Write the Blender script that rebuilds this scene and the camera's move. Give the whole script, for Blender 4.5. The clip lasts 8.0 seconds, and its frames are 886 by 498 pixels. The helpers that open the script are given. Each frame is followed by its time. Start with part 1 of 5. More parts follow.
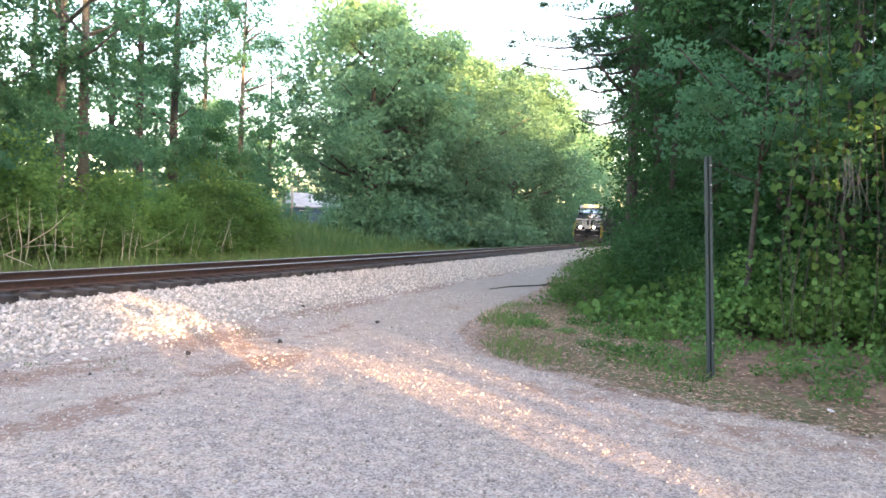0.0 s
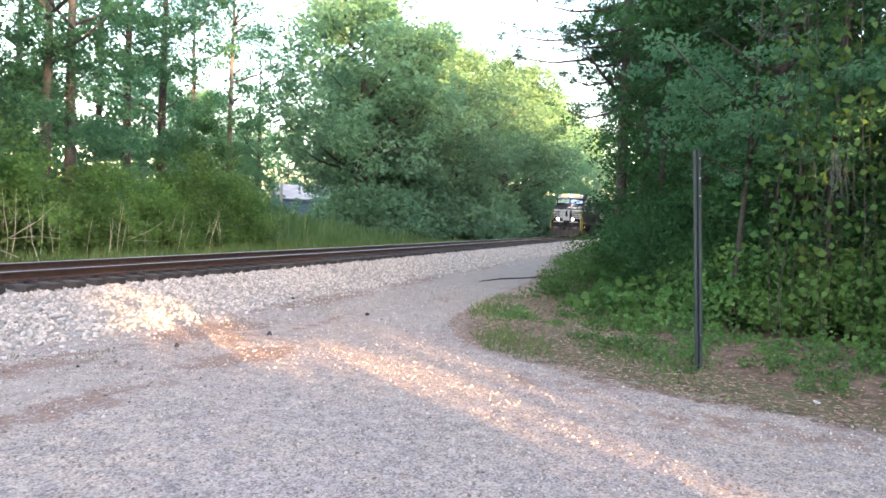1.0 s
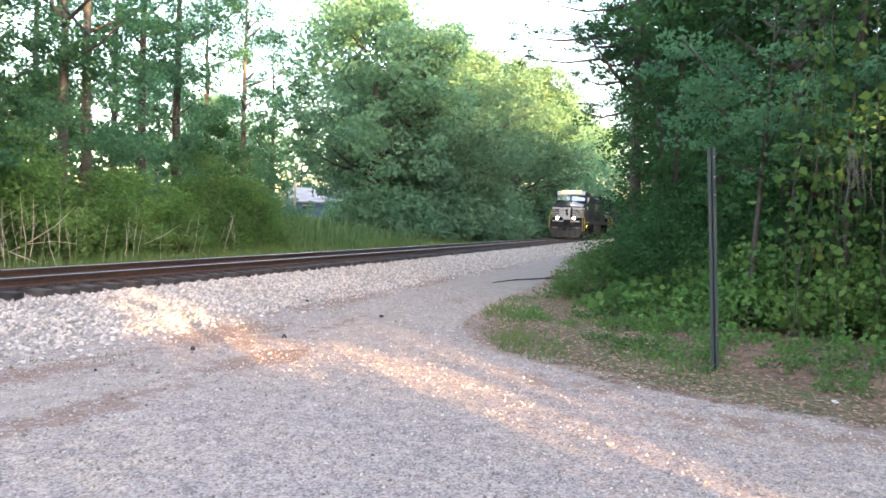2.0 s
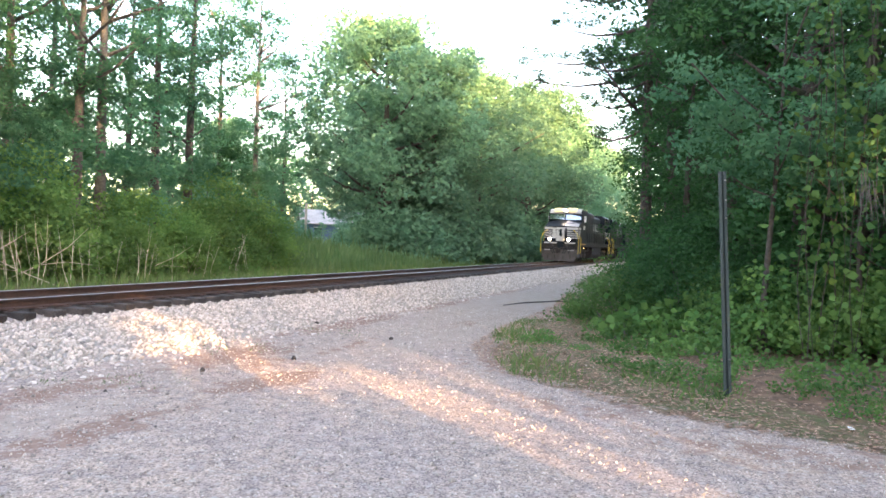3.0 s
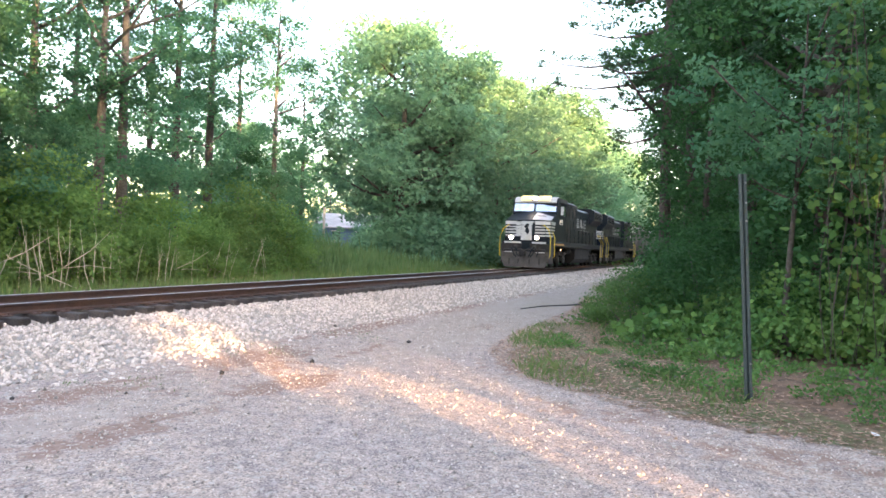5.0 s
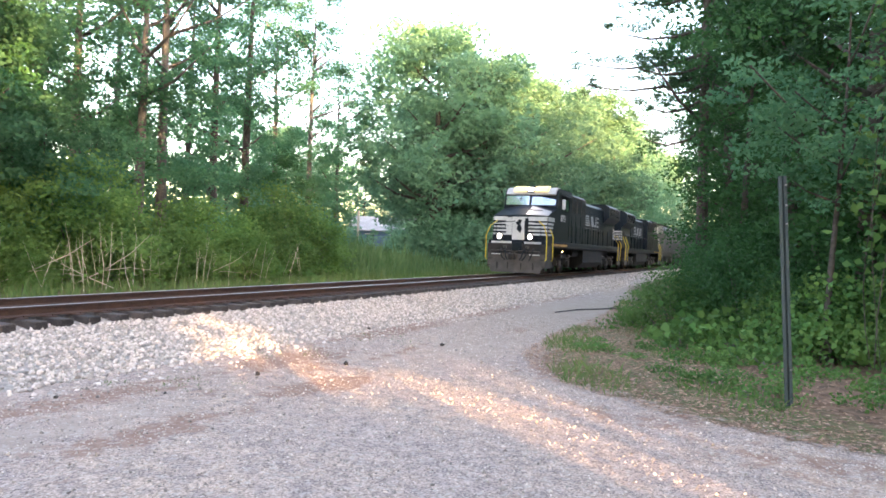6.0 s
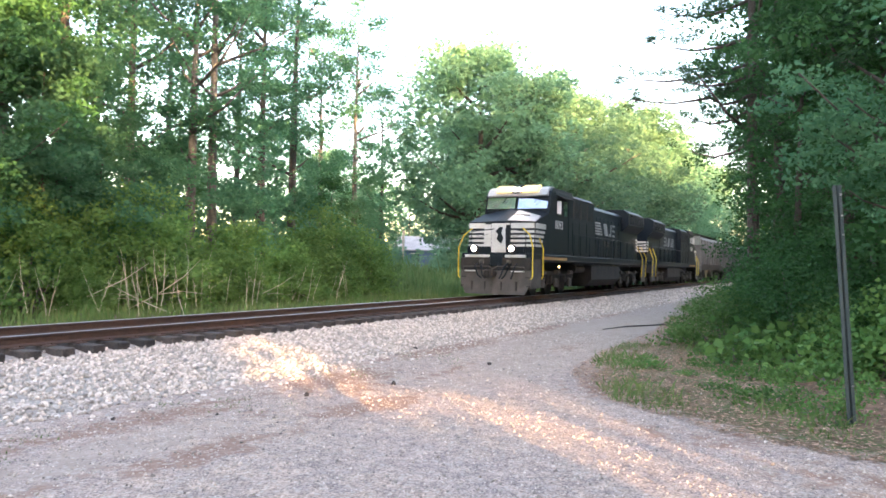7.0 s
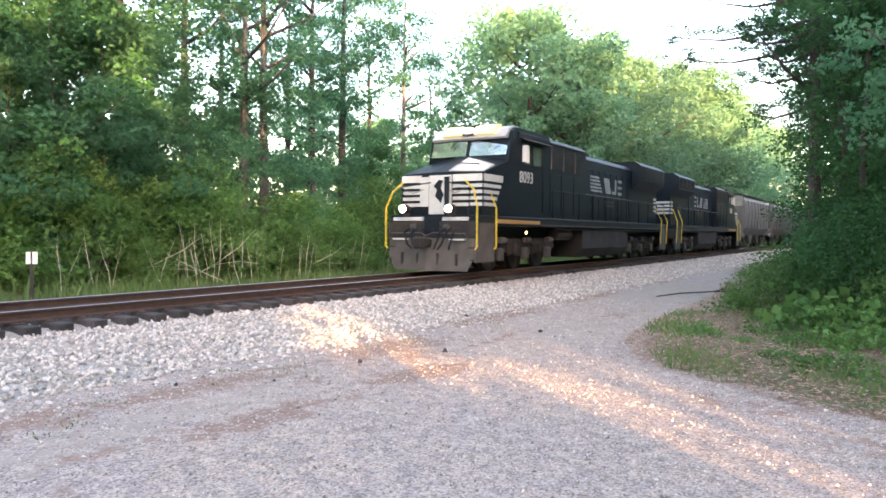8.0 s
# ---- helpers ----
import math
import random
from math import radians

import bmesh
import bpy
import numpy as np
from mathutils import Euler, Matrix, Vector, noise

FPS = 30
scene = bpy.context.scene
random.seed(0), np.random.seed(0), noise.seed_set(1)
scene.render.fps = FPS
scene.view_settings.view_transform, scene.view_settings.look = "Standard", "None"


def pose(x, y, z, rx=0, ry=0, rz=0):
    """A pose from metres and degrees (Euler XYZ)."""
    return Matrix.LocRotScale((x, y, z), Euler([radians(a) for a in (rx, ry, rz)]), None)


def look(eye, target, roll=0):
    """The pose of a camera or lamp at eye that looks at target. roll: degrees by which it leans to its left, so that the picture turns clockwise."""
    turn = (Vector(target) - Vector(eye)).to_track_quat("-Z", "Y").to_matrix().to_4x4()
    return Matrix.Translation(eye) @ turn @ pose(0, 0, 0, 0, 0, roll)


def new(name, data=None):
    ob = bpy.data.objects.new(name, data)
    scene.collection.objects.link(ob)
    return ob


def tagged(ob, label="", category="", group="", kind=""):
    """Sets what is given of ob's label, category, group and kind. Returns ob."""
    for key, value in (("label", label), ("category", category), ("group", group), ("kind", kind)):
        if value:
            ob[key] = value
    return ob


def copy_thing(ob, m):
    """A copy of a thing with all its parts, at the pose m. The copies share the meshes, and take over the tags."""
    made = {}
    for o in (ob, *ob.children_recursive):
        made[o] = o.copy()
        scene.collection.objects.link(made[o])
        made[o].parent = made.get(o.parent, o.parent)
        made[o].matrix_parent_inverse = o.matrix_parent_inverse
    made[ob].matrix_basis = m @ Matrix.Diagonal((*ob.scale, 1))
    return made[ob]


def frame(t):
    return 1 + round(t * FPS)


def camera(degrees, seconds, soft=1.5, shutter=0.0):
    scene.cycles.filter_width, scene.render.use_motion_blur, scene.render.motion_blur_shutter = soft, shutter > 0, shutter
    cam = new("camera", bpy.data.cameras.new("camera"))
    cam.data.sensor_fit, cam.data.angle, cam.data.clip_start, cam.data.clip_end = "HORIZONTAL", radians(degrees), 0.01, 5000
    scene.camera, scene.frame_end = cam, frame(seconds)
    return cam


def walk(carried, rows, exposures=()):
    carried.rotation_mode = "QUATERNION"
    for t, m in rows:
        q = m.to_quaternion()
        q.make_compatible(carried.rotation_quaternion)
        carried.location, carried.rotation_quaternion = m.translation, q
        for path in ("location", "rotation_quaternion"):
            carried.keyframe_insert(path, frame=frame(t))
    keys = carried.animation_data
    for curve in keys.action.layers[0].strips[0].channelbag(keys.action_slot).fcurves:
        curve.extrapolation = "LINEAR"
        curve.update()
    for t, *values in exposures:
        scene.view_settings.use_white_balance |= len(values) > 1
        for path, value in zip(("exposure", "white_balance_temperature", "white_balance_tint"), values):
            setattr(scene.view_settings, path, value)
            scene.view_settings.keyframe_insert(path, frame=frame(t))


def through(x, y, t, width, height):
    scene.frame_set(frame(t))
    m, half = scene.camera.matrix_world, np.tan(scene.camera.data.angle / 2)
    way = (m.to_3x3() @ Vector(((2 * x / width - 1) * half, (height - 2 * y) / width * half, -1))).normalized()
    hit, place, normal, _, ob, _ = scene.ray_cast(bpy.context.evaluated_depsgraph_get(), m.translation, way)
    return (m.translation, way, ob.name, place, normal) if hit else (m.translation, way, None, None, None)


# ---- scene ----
# ------------------------------------------------------------------ camera
cam = camera(63.3, 8.0, soft=1.6, shutter=0.3)
EYE = (0.0, 0.0, 1.6)
AIM = [
    (0.0, 88.28, -2.36, 0.0), (0.5, 88.76, -2.0, -0.06), (1.0, 87.7, -2.5, -0.8), (2.3, 87.9, -1.86, 0.41),
    (2.5, 88.33, -1.79, 0.29), (3.0, 89.53, -2.16, 1.06), (3.5, 89.68, -1.94, 1.0), (4.0, 89.48, -1.8, 2.28),
    (5.3, 89.79, -2.29, 2.63), (5.5, 89.49, -2.14, 3.49), (6.0, 89.89, -2.18, 5.13), (6.5, 90.51, -1.27, 7.2),
    (7.0, 91.28, -1.08, 8.73), (7.5, 89.36, -1.08, 11.62), (8.0, 88.69, -0.43, 12.7)]
walk(cam, [(t, pose(*EYE, rx, ry, rz)) for t, rx, ry, rz in AIM], exposures=[(0.0, 4.0, 6650, 25), (8.0, 4.0, 6650, 25)])

# ------------------------------------------------------------------ light
SUN_ELEV, SUN_AZ = 6.5, 150.0          # degrees; azimuth clockwise from +y
sky_world = bpy.data.worlds.new("evening_sky")
scene.world = sky_world
sky_world.use_nodes = True
wn = sky_world.node_tree
sky = wn.nodes.new("ShaderNodeTexSky")
sky.sky_type, sky.sun_disc = "NISHITA", False
sky.sun_elevation, sky.sun_rotation = radians(SUN_ELEV), radians(SUN_AZ)
sky.air_density, sky.dust_density, sky.ozone_density = 1.0, 2.0, 1.0
wn.links.new(sky.outputs["Color"], wn.nodes["Background"].inputs["Color"])
wn.nodes["Background"].inputs["Strength"].default_value = 0.15
sun = new("sun", bpy.data.lights.new("sun", "SUN"))
sun.data.energy, sun.data.angle, sun.data.color = 3.2, radians(0.6), (1.0, 0.66, 0.28)
sa, se = radians(SUN_AZ), radians(SUN_ELEV)
SUN_DIR = Vector((math.sin(sa) * math.cos(se), math.cos(sa) * math.cos(se), math.sin(se)))
sun.matrix_world = look(SUN_DIR * 60, (0, 0, 0))

# ------------------------------------------------------------------ the railway line
T0, TH, K0, K1 = (-4.232, 23.088), 0.3381, -0.00082, 3.0e-5
RAIL = 0.39                            # height of the rail heads over the ground
_S = np.arange(-80.0, 170.0, 0.25)
_h = TH + K0 * _S + K1 * np.clip(_S, -40, 110) ** 2 / 2
_i0 = int(np.argmin(abs(_S)))
_X = np.concatenate([[0], np.cumsum((np.sin(_h[1:]) + np.sin(_h[:-1])) / 2 * 0.25)])
_Y = np.concatenate([[0], np.cumsum((np.cos(_h[1:]) + np.cos(_h[:-1])) / 2 * 0.25)])
_X, _Y = _X - _X[_i0] + T0[0], _Y - _Y[_i0] + T0[1]


def line(s, v=0.0):
    """Plan place at s metres along the line and v metres beside it, towards the road; and the heading."""
    th = np.interp(s, _S, _h)
    return np.interp(s, _S, _X) + v * np.cos(th), np.interp(s, _S, _Y) - v * np.sin(th), th


def beside(x, y):
    """s and v of a plan place (arrays)."""
    x, y = np.asarray(x, float), np.asarray(y, float)
    s = (x - T0[0]) * math.sin(TH) + (y - T0[1]) * math.cos(TH)
    for _ in range(3):
        px, py, th = line(np.clip(s, -80, 169))
        s = s + np.clip((x - px) * np.sin(th) + (y - py) * np.cos(th), -500, 500)
    px, py, th = line(np.clip(s, -80, 169))
    return s, (x - px) * np.cos(th) - (y - py) * np.sin(th)


# ------------------------------------------------------------------ mesh helpers
class Geo:
    """Vertices and faces that become one mesh."""

    def __init__(self):
        self.v, self.f = [], []

    def add(self, verts, faces):
        n = len(self.v)
        self.v += [tuple(p) for p in verts]
        self.f += [tuple(i + n for i in q) for q in faces]
        return self

    def box(self, x0, x1, y0, y1, z0, z1):
        return self.add([(x, y, z) for x in (x0, x1) for y in (y0, y1) for z in (z0, z1)],
                        [(0, 1, 3, 2), (4, 6, 7, 5), (0, 4, 5, 1), (2, 3, 7, 6), (0, 2, 6, 4), (1, 5, 7, 3)])

    def cbox(self, x0, x1, y0, y1, z0, z1, c=0.03):
        """A box with all its edges chamfered."""
        vs, tag = [], {}
        for i, x in enumerate((x0, x1)):
            for j, y in enumerate((y0, y1)):
                for k, z in enumerate((z0, z1)):
                    sx, sy, sz = (c if i == 0 else -c), (c if j == 0 else -c), (c if k == 0 else -c)
                    for a, p in enumerate(((x, y + sy, z + sz), (x + sx, y, z + sz), (x + sx, y + sy, z))):
                        tag[i, j, k, a] = len(vs)
                        vs.append(p)
        g = lambda *q: tag[q]
        fs = []
        for i in (0, 1):
            fs += [(g(i, 0, 0, 0), g(i, 1, 0, 0), g(i, 1, 1, 0), g(i, 0, 1, 0)),
                   (g(0, i, 0, 1), g(1, i, 0, 1), g(1, i, 1, 1), g(0, i, 1, 1)),
                   (g(0, 0, i, 2), g(1, 0, i, 2), g(1, 1, i, 2), g(0, 1, i, 2))]
            for j in (0, 1):
                fs += [(g(i, j, 0, 0), g(i, j, 0, 1), g(i, j, 1, 1), g(i, j, 1, 0)),
                       (g(i, 0, j, 0), g(i, 0, j, 2), g(i, 1, j, 2), g(i, 1, j, 0)),
                       (g(0, i, j, 1), g(0, i, j, 2), g(1, i, j, 2), g(1, i, j, 1))]
                for k in (0, 1):
                    fs.append((g(i, j, k, 0), g(i, j, k, 1), g(i, j, k, 2)))
        return self.add(vs, fs)

    def prism(self, outline, a0, a1, axis="x"):
        """An outline of (p, q) pairs, swept along an axis."""
        n = len(outline)
        put = {"x": lambda a, p, q: (a, p, q), "y": lambda a, p, q: (p, a, q), "z": lambda a, p, q: (p, q, a)}[axis]
        vs = [put(a, p, q) for a in (a0, a1) for p, q in outline]
        fs = [tuple(range(n)), tuple(range(2 * n - 1, n - 1, -1))]
        fs += [(i, i + n, (i + 1) % n + n, (i + 1) % n) for i in range(n)]
        return self.add(vs, fs)

    def tube(self, pts, radii, k=6):
        """A tube along points; radii one or a list."""
        pts = [Vector(p) for p in pts]
        radii = [radii] * len(pts) if isinstance(radii, (int, float)) else radii
        vs, fs = [], []
        for i, (p, r) in enumerate(zip(pts, radii)):
            d = (pts[min(i + 1, len(pts) - 1)] - pts[max(i - 1, 0)]).normalized()
            a = d.cross(Vector((0.31, 0.2, 1)) if abs(d.z) < 0.9 else Vector((1, 0.1, 0))).normalized()
            b = d.cross(a)
            for j in range(k):
                w = 2 * math.pi * j / k
                vs.append(p + (a * math.cos(w) + b * math.sin(w)) * r)
        for i in range(len(pts) - 1):
            for j in range(k):
                fs.append((i * k + j, i * k + (j + 1) % k, (i + 1) * k + (j + 1) % k, (i + 1) * k + j))
        fs += [tuple(range(k - 1, -1, -1)), tuple(range(len(vs) - k, len(vs)))]
        return self.add(vs, fs)

    def disc(self, x0, x1, y, z, r, k=20, axis="y"):
        c = [(r * math.cos(2 * math.pi * i / k), r * math.sin(2 * math.pi * i / k)) for i in range(k)]
        if axis == "y":
            return self.prism([(y + p, z + q) for p, q in c], x0, x1, "y")
        return self.prism([(y + p, z + q) for p, q in c], x0, x1, "x")


def mesh(name, geo, material, smooth=False):
    me = bpy.data.meshes.new(name)
    me.from_pydata(geo.v, [], geo.f)
    bm = bmesh.new()
    bm.from_mesh(me)
    bmesh.ops.recalc_face_normals(bm, faces=bm.faces)
    bm.to_mesh(me)
    bm.free()
    me.materials.append(material)
    if smooth:
        me.polygons.foreach_set("use_smooth", [True] * len(me.polygons))
    return me


def part(name, geo, material, parent, label="", smooth=False):
    ob = new(name, mesh(name, geo, material, smooth))
    ob.parent = parent
    return tagged(ob, label)


def empty(name, m, label, category, group=""):
    ob = new(name)
    ob.matrix_world = m
    ob.empty_display_size = 0.3
    return tagged(ob, label, category, group)


def cards(name, verts, material):
    """A mesh of loose four-cornered leaves from an (n, 4, 3) array."""
    n = len(verts)
    me = bpy.data.meshes.new(name)
    me.vertices.add(4 * n)
    me.vertices.foreach_set("co", np.asarray(verts, np.float32).ravel())
    me.loops.add(4 * n)
    me.loops.foreach_set("vertex_index", np.arange(4 * n, dtype=np.int32))
    me.polygons.add(n)
    me.polygons.foreach_set("loop_start", np.arange(0, 4 * n, 4, dtype=np.int32))
    me.update(calc_edges=True)
    me.materials.append(material)
    return me


def leaves(rng, centres, size, droop=0.25, wide=0.55):
    """Leaf shapes round centres (n, 3): four corners each, folded a little."""
    n = len(centres)
    d = rng.normal(size=(n, 3))
    d[:, 2] = d[:, 2] * 0.55 - droop
    d /= np.linalg.norm(d, axis=1)[:, None]
    u = rng.normal(size=(n, 3))
    u[:, 2] *= 0.6
    b = np.cross(d, u)
    b /= np.linalg.norm(b, axis=1)[:, None] + 1e-9
    nn = np.cross(d, b)
    ln = size * rng.uniform(0.6, 1.35, n)[:, None]
    w = ln * wide * 0.5
    return np.stack([centres - d * ln * 0.5, centres - d * ln * 0.14 + b * w + nn * w * 0.3, centres + d * ln * 0.5,
                     centres - d * ln * 0.14 - b * w + nn * w * 0.3], 1)


# ------------------------------------------------------------------ materials
def material(name, base, rough=0.8, metal=0.0, second=None, scale=4.0, amount=0.5, fine=60.0, fine_amount=0.25, bump=0.0,
             bump_scale=40.0, spec=0.5, per_object=0.0, per_island=0.0, coords="Object"):
    """A surface of two colours mixed by coarse and fine noise, with relief."""
    m = bpy.data.materials.new(name)
    m.use_nodes = True
    nt = m.node_tree
    N, L = nt.nodes.new, nt.links.new
    b = nt.nodes["Principled BSDF"]
    b.inputs["Roughness"].default_value, b.inputs["Metallic"].default_value = rough, metal
    b.inputs["Specular IOR Level"].default_value = spec
    tc = N("ShaderNodeTexCoord")
    n1, n2 = N("ShaderNodeTexNoise"), N("ShaderNodeTexNoise")
    n1.inputs["Scale"].default_value, n2.inputs["Scale"].default_value = scale, fine
    n1.inputs["Detail"].default_value, n2.inputs["Detail"].default_value = 4, 3
    L(tc.outputs[coords], n1.inputs["Vector"]), L(tc.outputs[coords], n2.inputs["Vector"])
    r = N("ShaderNodeMapRange")
    r.inputs["From Min"].default_value, r.inputs["From Max"].default_value = 0.35, 0.65
    r.inputs["To Max"].default_value = amount
    L(n1.outputs["Fac"], r.inputs["Value"])
    mix = N("ShaderNodeMix")
    mix.data_type = "RGBA"
    second = second or tuple(c * 0.6 for c in base)
    mix.inputs["A"].default_value, mix.inputs["B"].default_value = (*base, 1), (*second, 1)
    L(r.outputs["Result"], mix.inputs["Factor"])
    hsv = N("ShaderNodeHueSaturation")
    L(mix.outputs["Result"], hsv.inputs["Color"])
    v = N("ShaderNodeMapRange")
    v.inputs["From Min"].default_value, v.inputs["From Max"].default_value = 0.25, 0.75
    v.inputs["To Min"].default_value, v.inputs["To Max"].default_value = 1 - fine_amount, 1 + fine_amount
    L(n2.outputs["Fac"], v.inputs["Value"])
    last = v.outputs["Result"]
    for src, k in (("ob", per_object), ("is", per_island)):
        if k:
            if src == "ob":
                o = N("ShaderNodeObjectInfo").outputs["Random"]
            else:
                o = N("ShaderNodeNewGeometry").outputs["Random Per Island"]
            q = N("ShaderNodeMapRange")
            q.inputs["To Min"].default_value, q.inputs["To Max"].default_value = 1 - k, 1 + k
            L(o, q.inputs["Value"])
            mu = N("ShaderNodeMath")
            mu.operation = "MULTIPLY"
            L(last, mu.inputs[0]), L(q.outputs["Result"], mu.inputs[1])
            last = mu.outputs["Value"]
    L(last, hsv.inputs["Value"])
    L(hsv.outputs["Color"], b.inputs["Base Color"])
    if bump:
        n3, bp = N("ShaderNodeTexNoise"), N("ShaderNodeBump")
        n3.inputs["Scale"].default_value, n3.inputs["Detail"].default_value = bump_scale, 5
        bp.inputs["Strength"].default_value, bp.inputs["Distance"].default_value = bump, 0.02
        L(tc.outputs[coords], n3.inputs["Vector"]), L(n3.outputs["Fac"], bp.inputs["Height"])
        L(bp.outputs["Normal"], b.inputs["Normal"])
    return m


def leaf_material(name, base, other, through=0.35, rough=0.55, patch=0.25):
    """Leaves: two greens from leaf to leaf and in patches, light shining through."""
    m = bpy.data.materials.new(name)
    m.use_nodes = True
    nt = m.node_tree
    N, L = nt.nodes.new, nt.links.new
    b = nt.nodes["Principled BSDF"]
    b.inputs["Roughness"].default_value = rough
    b.inputs["Specular IOR Level"].default_value = 0.14
    geo, tc, n1 = N("ShaderNodeNewGeometry"), N("ShaderNodeTexCoord"), N("ShaderNodeTexNoise")
    n1.inputs["Scale"].default_value, n1.inputs["Detail"].default_value = 0.6, 3
    L(tc.outputs["Object"], n1.inputs["Vector"])
    mr = N("ShaderNodeMapRange")
    mr.inputs["From Min"].default_value, mr.inputs["From Max"].default_value = 0.38, 0.66
    L(n1.outputs["Fac"], mr.inputs["Value"])
    av = N("ShaderNodeMix")
    av.inputs["Factor"].default_value = 0.5
    L(mr.outputs["Result"], av.inputs["A"]), L(geo.outputs["Random Per Island"], av.inputs["B"])
    mix = N("ShaderNodeMix")
    mix.data_type = "RGBA"
    mix.inputs["A"].default_value, mix.inputs["B"].default_value = (*base, 1), (*other, 1)
    L(av.outputs["Result"], mix.inputs["Factor"])
    hsv, obi, q = N("ShaderNodeHueSaturation"), N("ShaderNodeObjectInfo"), N("ShaderNodeMapRange")
    q.inputs["To Min"].default_value, q.inputs["To Max"].default_value = 1 - patch, 1 + patch
    L(obi.outputs["Random"], q.inputs["Value"]), L(q.outputs["Result"], hsv.inputs["Value"])
    L(mix.outputs["Result"], hsv.inputs["Color"]), L(hsv.outputs["Color"], b.inputs["Base Color"])
    tr, add = N("ShaderNodeBsdfTranslucent"), N("ShaderNodeMixShader")
    L(hsv.outputs["Color"], tr.inputs["Color"])
    add.inputs["Fac"].default_value = through
    L(b.outputs["BSDF"], add.inputs[1]), L(tr.outputs["BSDF"], add.inputs[2])
    L(add.outputs["Shader"], nt.nodes["Material Output"].inputs["Surface"])
    return m


def glow(name, colour, strength):
    m = bpy.data.materials.new(name)
    m.use_nodes = True
    b = m.node_tree.nodes["Principled BSDF"]
    b.inputs["Base Color"].default_value = (*colour, 1)
    b.inputs["Emission Color"].default_value, b.inputs["Emission Strength"].default_value = (*colour, 1), strength
    return m


M_BALLAST = material("ballast_bed", (0.36, 0.30, 0.25), 0.95, second=(0.22, 0.19, 0.16), scale=3, fine=22, fine_amount=0.5, bump=1.0, bump_scale=18)
M_STONE = material("ballast_stone", (0.53, 0.435, 0.36), 0.85, second=(0.385, 0.34, 0.30), scale=9, per_island=0.45, bump=0.3)
M_STONE_ONE = material("loose_stone", (0.53, 0.45, 0.385), 0.85, second=(0.36, 0.34, 0.33), scale=9, per_object=0.45, bump=0.3)
M_GRIT = material("road_grit", (0.47, 0.385, 0.32), 0.9, second=(0.31, 0.25, 0.205), scale=20, per_island=0.6)
M_TIE = material("tie_wood", (0.036, 0.028, 0.024), 0.9, second=(0.09, 0.072, 0.062), scale=5, fine=40, fine_amount=0.4, bump=0.6, bump_scale=25, per_object=0.3)
M_RAIL = material("rusty_rail", (0.095, 0.052, 0.036), 0.75, second=(0.055, 0.034, 0.026), scale=6, metal=0.25, bump=0.2)
M_RAILHEAD = material("polished_rail_head", (0.42, 0.40, 0.39), 0.35, 0.9, second=(0.30, 0.27, 0.25), scale=10)
M_BARK = material("bark", (0.085, 0.068, 0.056), 0.95, second=(0.045, 0.036, 0.03), scale=3, fine=18, fine_amount=0.5, bump=1.0, bump_scale=14)
M_BARK_PALE = material("pale_bark", (0.135, 0.122, 0.106), 0.95, second=(0.085, 0.077, 0.066), scale=3, fine=18, fine_amount=0.4, bump=0.9, bump_scale=14)
M_STALK = material("dry_stalk", (0.50, 0.44, 0.34), 0.9, second=(0.32, 0.27, 0.20), scale=6)
M_LEAF = leaf_material("broad_leaf", (0.066, 0.19, 0.095), (0.125, 0.265, 0.128), 0.58)
M_LEAF_OAK = leaf_material("oak_leaf", (0.105, 0.235, 0.14), (0.18, 0.31, 0.175), 0.58)
M_LEAF_DARK = leaf_material("wood_leaf", (0.032, 0.098, 0.034), (0.062, 0.155, 0.05), 0.36)
M_LEAF_BUSH = leaf_material("bush_leaf", (0.085, 0.20, 0.055), (0.19, 0.29, 0.075), 0.55)
M_LEAF_VINE = leaf_material("vine_leaf", (0.06, 0.165, 0.045), (0.16, 0.27, 0.07), 0.4)
M_LEAF_EDGE = leaf_material("olive_shrub_leaf", (0.05, 0.125, 0.035), (0.10, 0.18, 0.05), 0.4)
M_NEEDLE = leaf_material("pine_needle", (0.03, 0.075, 0.035), (0.05, 0.11, 0.045))
M_GRASS = leaf_material("grass_blade", (0.075, 0.17, 0.045), (0.19, 0.22, 0.08))
M_BANK = leaf_material("bank_grass_blade", (0.075, 0.165, 0.055), (0.165, 0.235, 0.095), 0.4)
M_LITTER = material("dead_leaf", (0.31, 0.175, 0.115), 0.9, second=(0.48, 0.325, 0.23), scale=9, per_island=0.45)
M_GALV = material("weathered_steel_post", (0.055, 0.075, 0.07), 0.7, 0.1, second=(0.06, 0.075, 0.07), scale=7, bump=0.2)
M_WHITE = material("white_paint", (0.72, 0.70, 0.66), 0.6, second=(0.55, 0.52, 0.47), scale=3)
M_BLACK = material("black_engine_paint", (0.0036, 0.0075, 0.012), 0.5, second=(0.0075, 0.0105, 0.0125), scale=1.3, amount=0.5, fine=25, spec=0.2, bump=0.05)
M_SOOT = material("dusty_black_steel", (0.012, 0.0105, 0.0095), 0.8, second=(0.05, 0.036, 0.026), scale=2.2, bump=0.3, bump_scale=20)
M_DUST = material("dusty_grey_steel", (0.095, 0.083, 0.073), 0.85, second=(0.035, 0.031, 0.029), scale=2.5, bump=0.3)
M_STRIPE = material("white_stripe_paint", (0.56, 0.55, 0.52), 0.55, second=(0.42, 0.405, 0.375), scale=2.5)
M_NOSE_SHEEN = material("nose_facet_sheen", (0.36, 0.35, 0.34), 0.5, second=(0.27, 0.26, 0.25), scale=2.0)
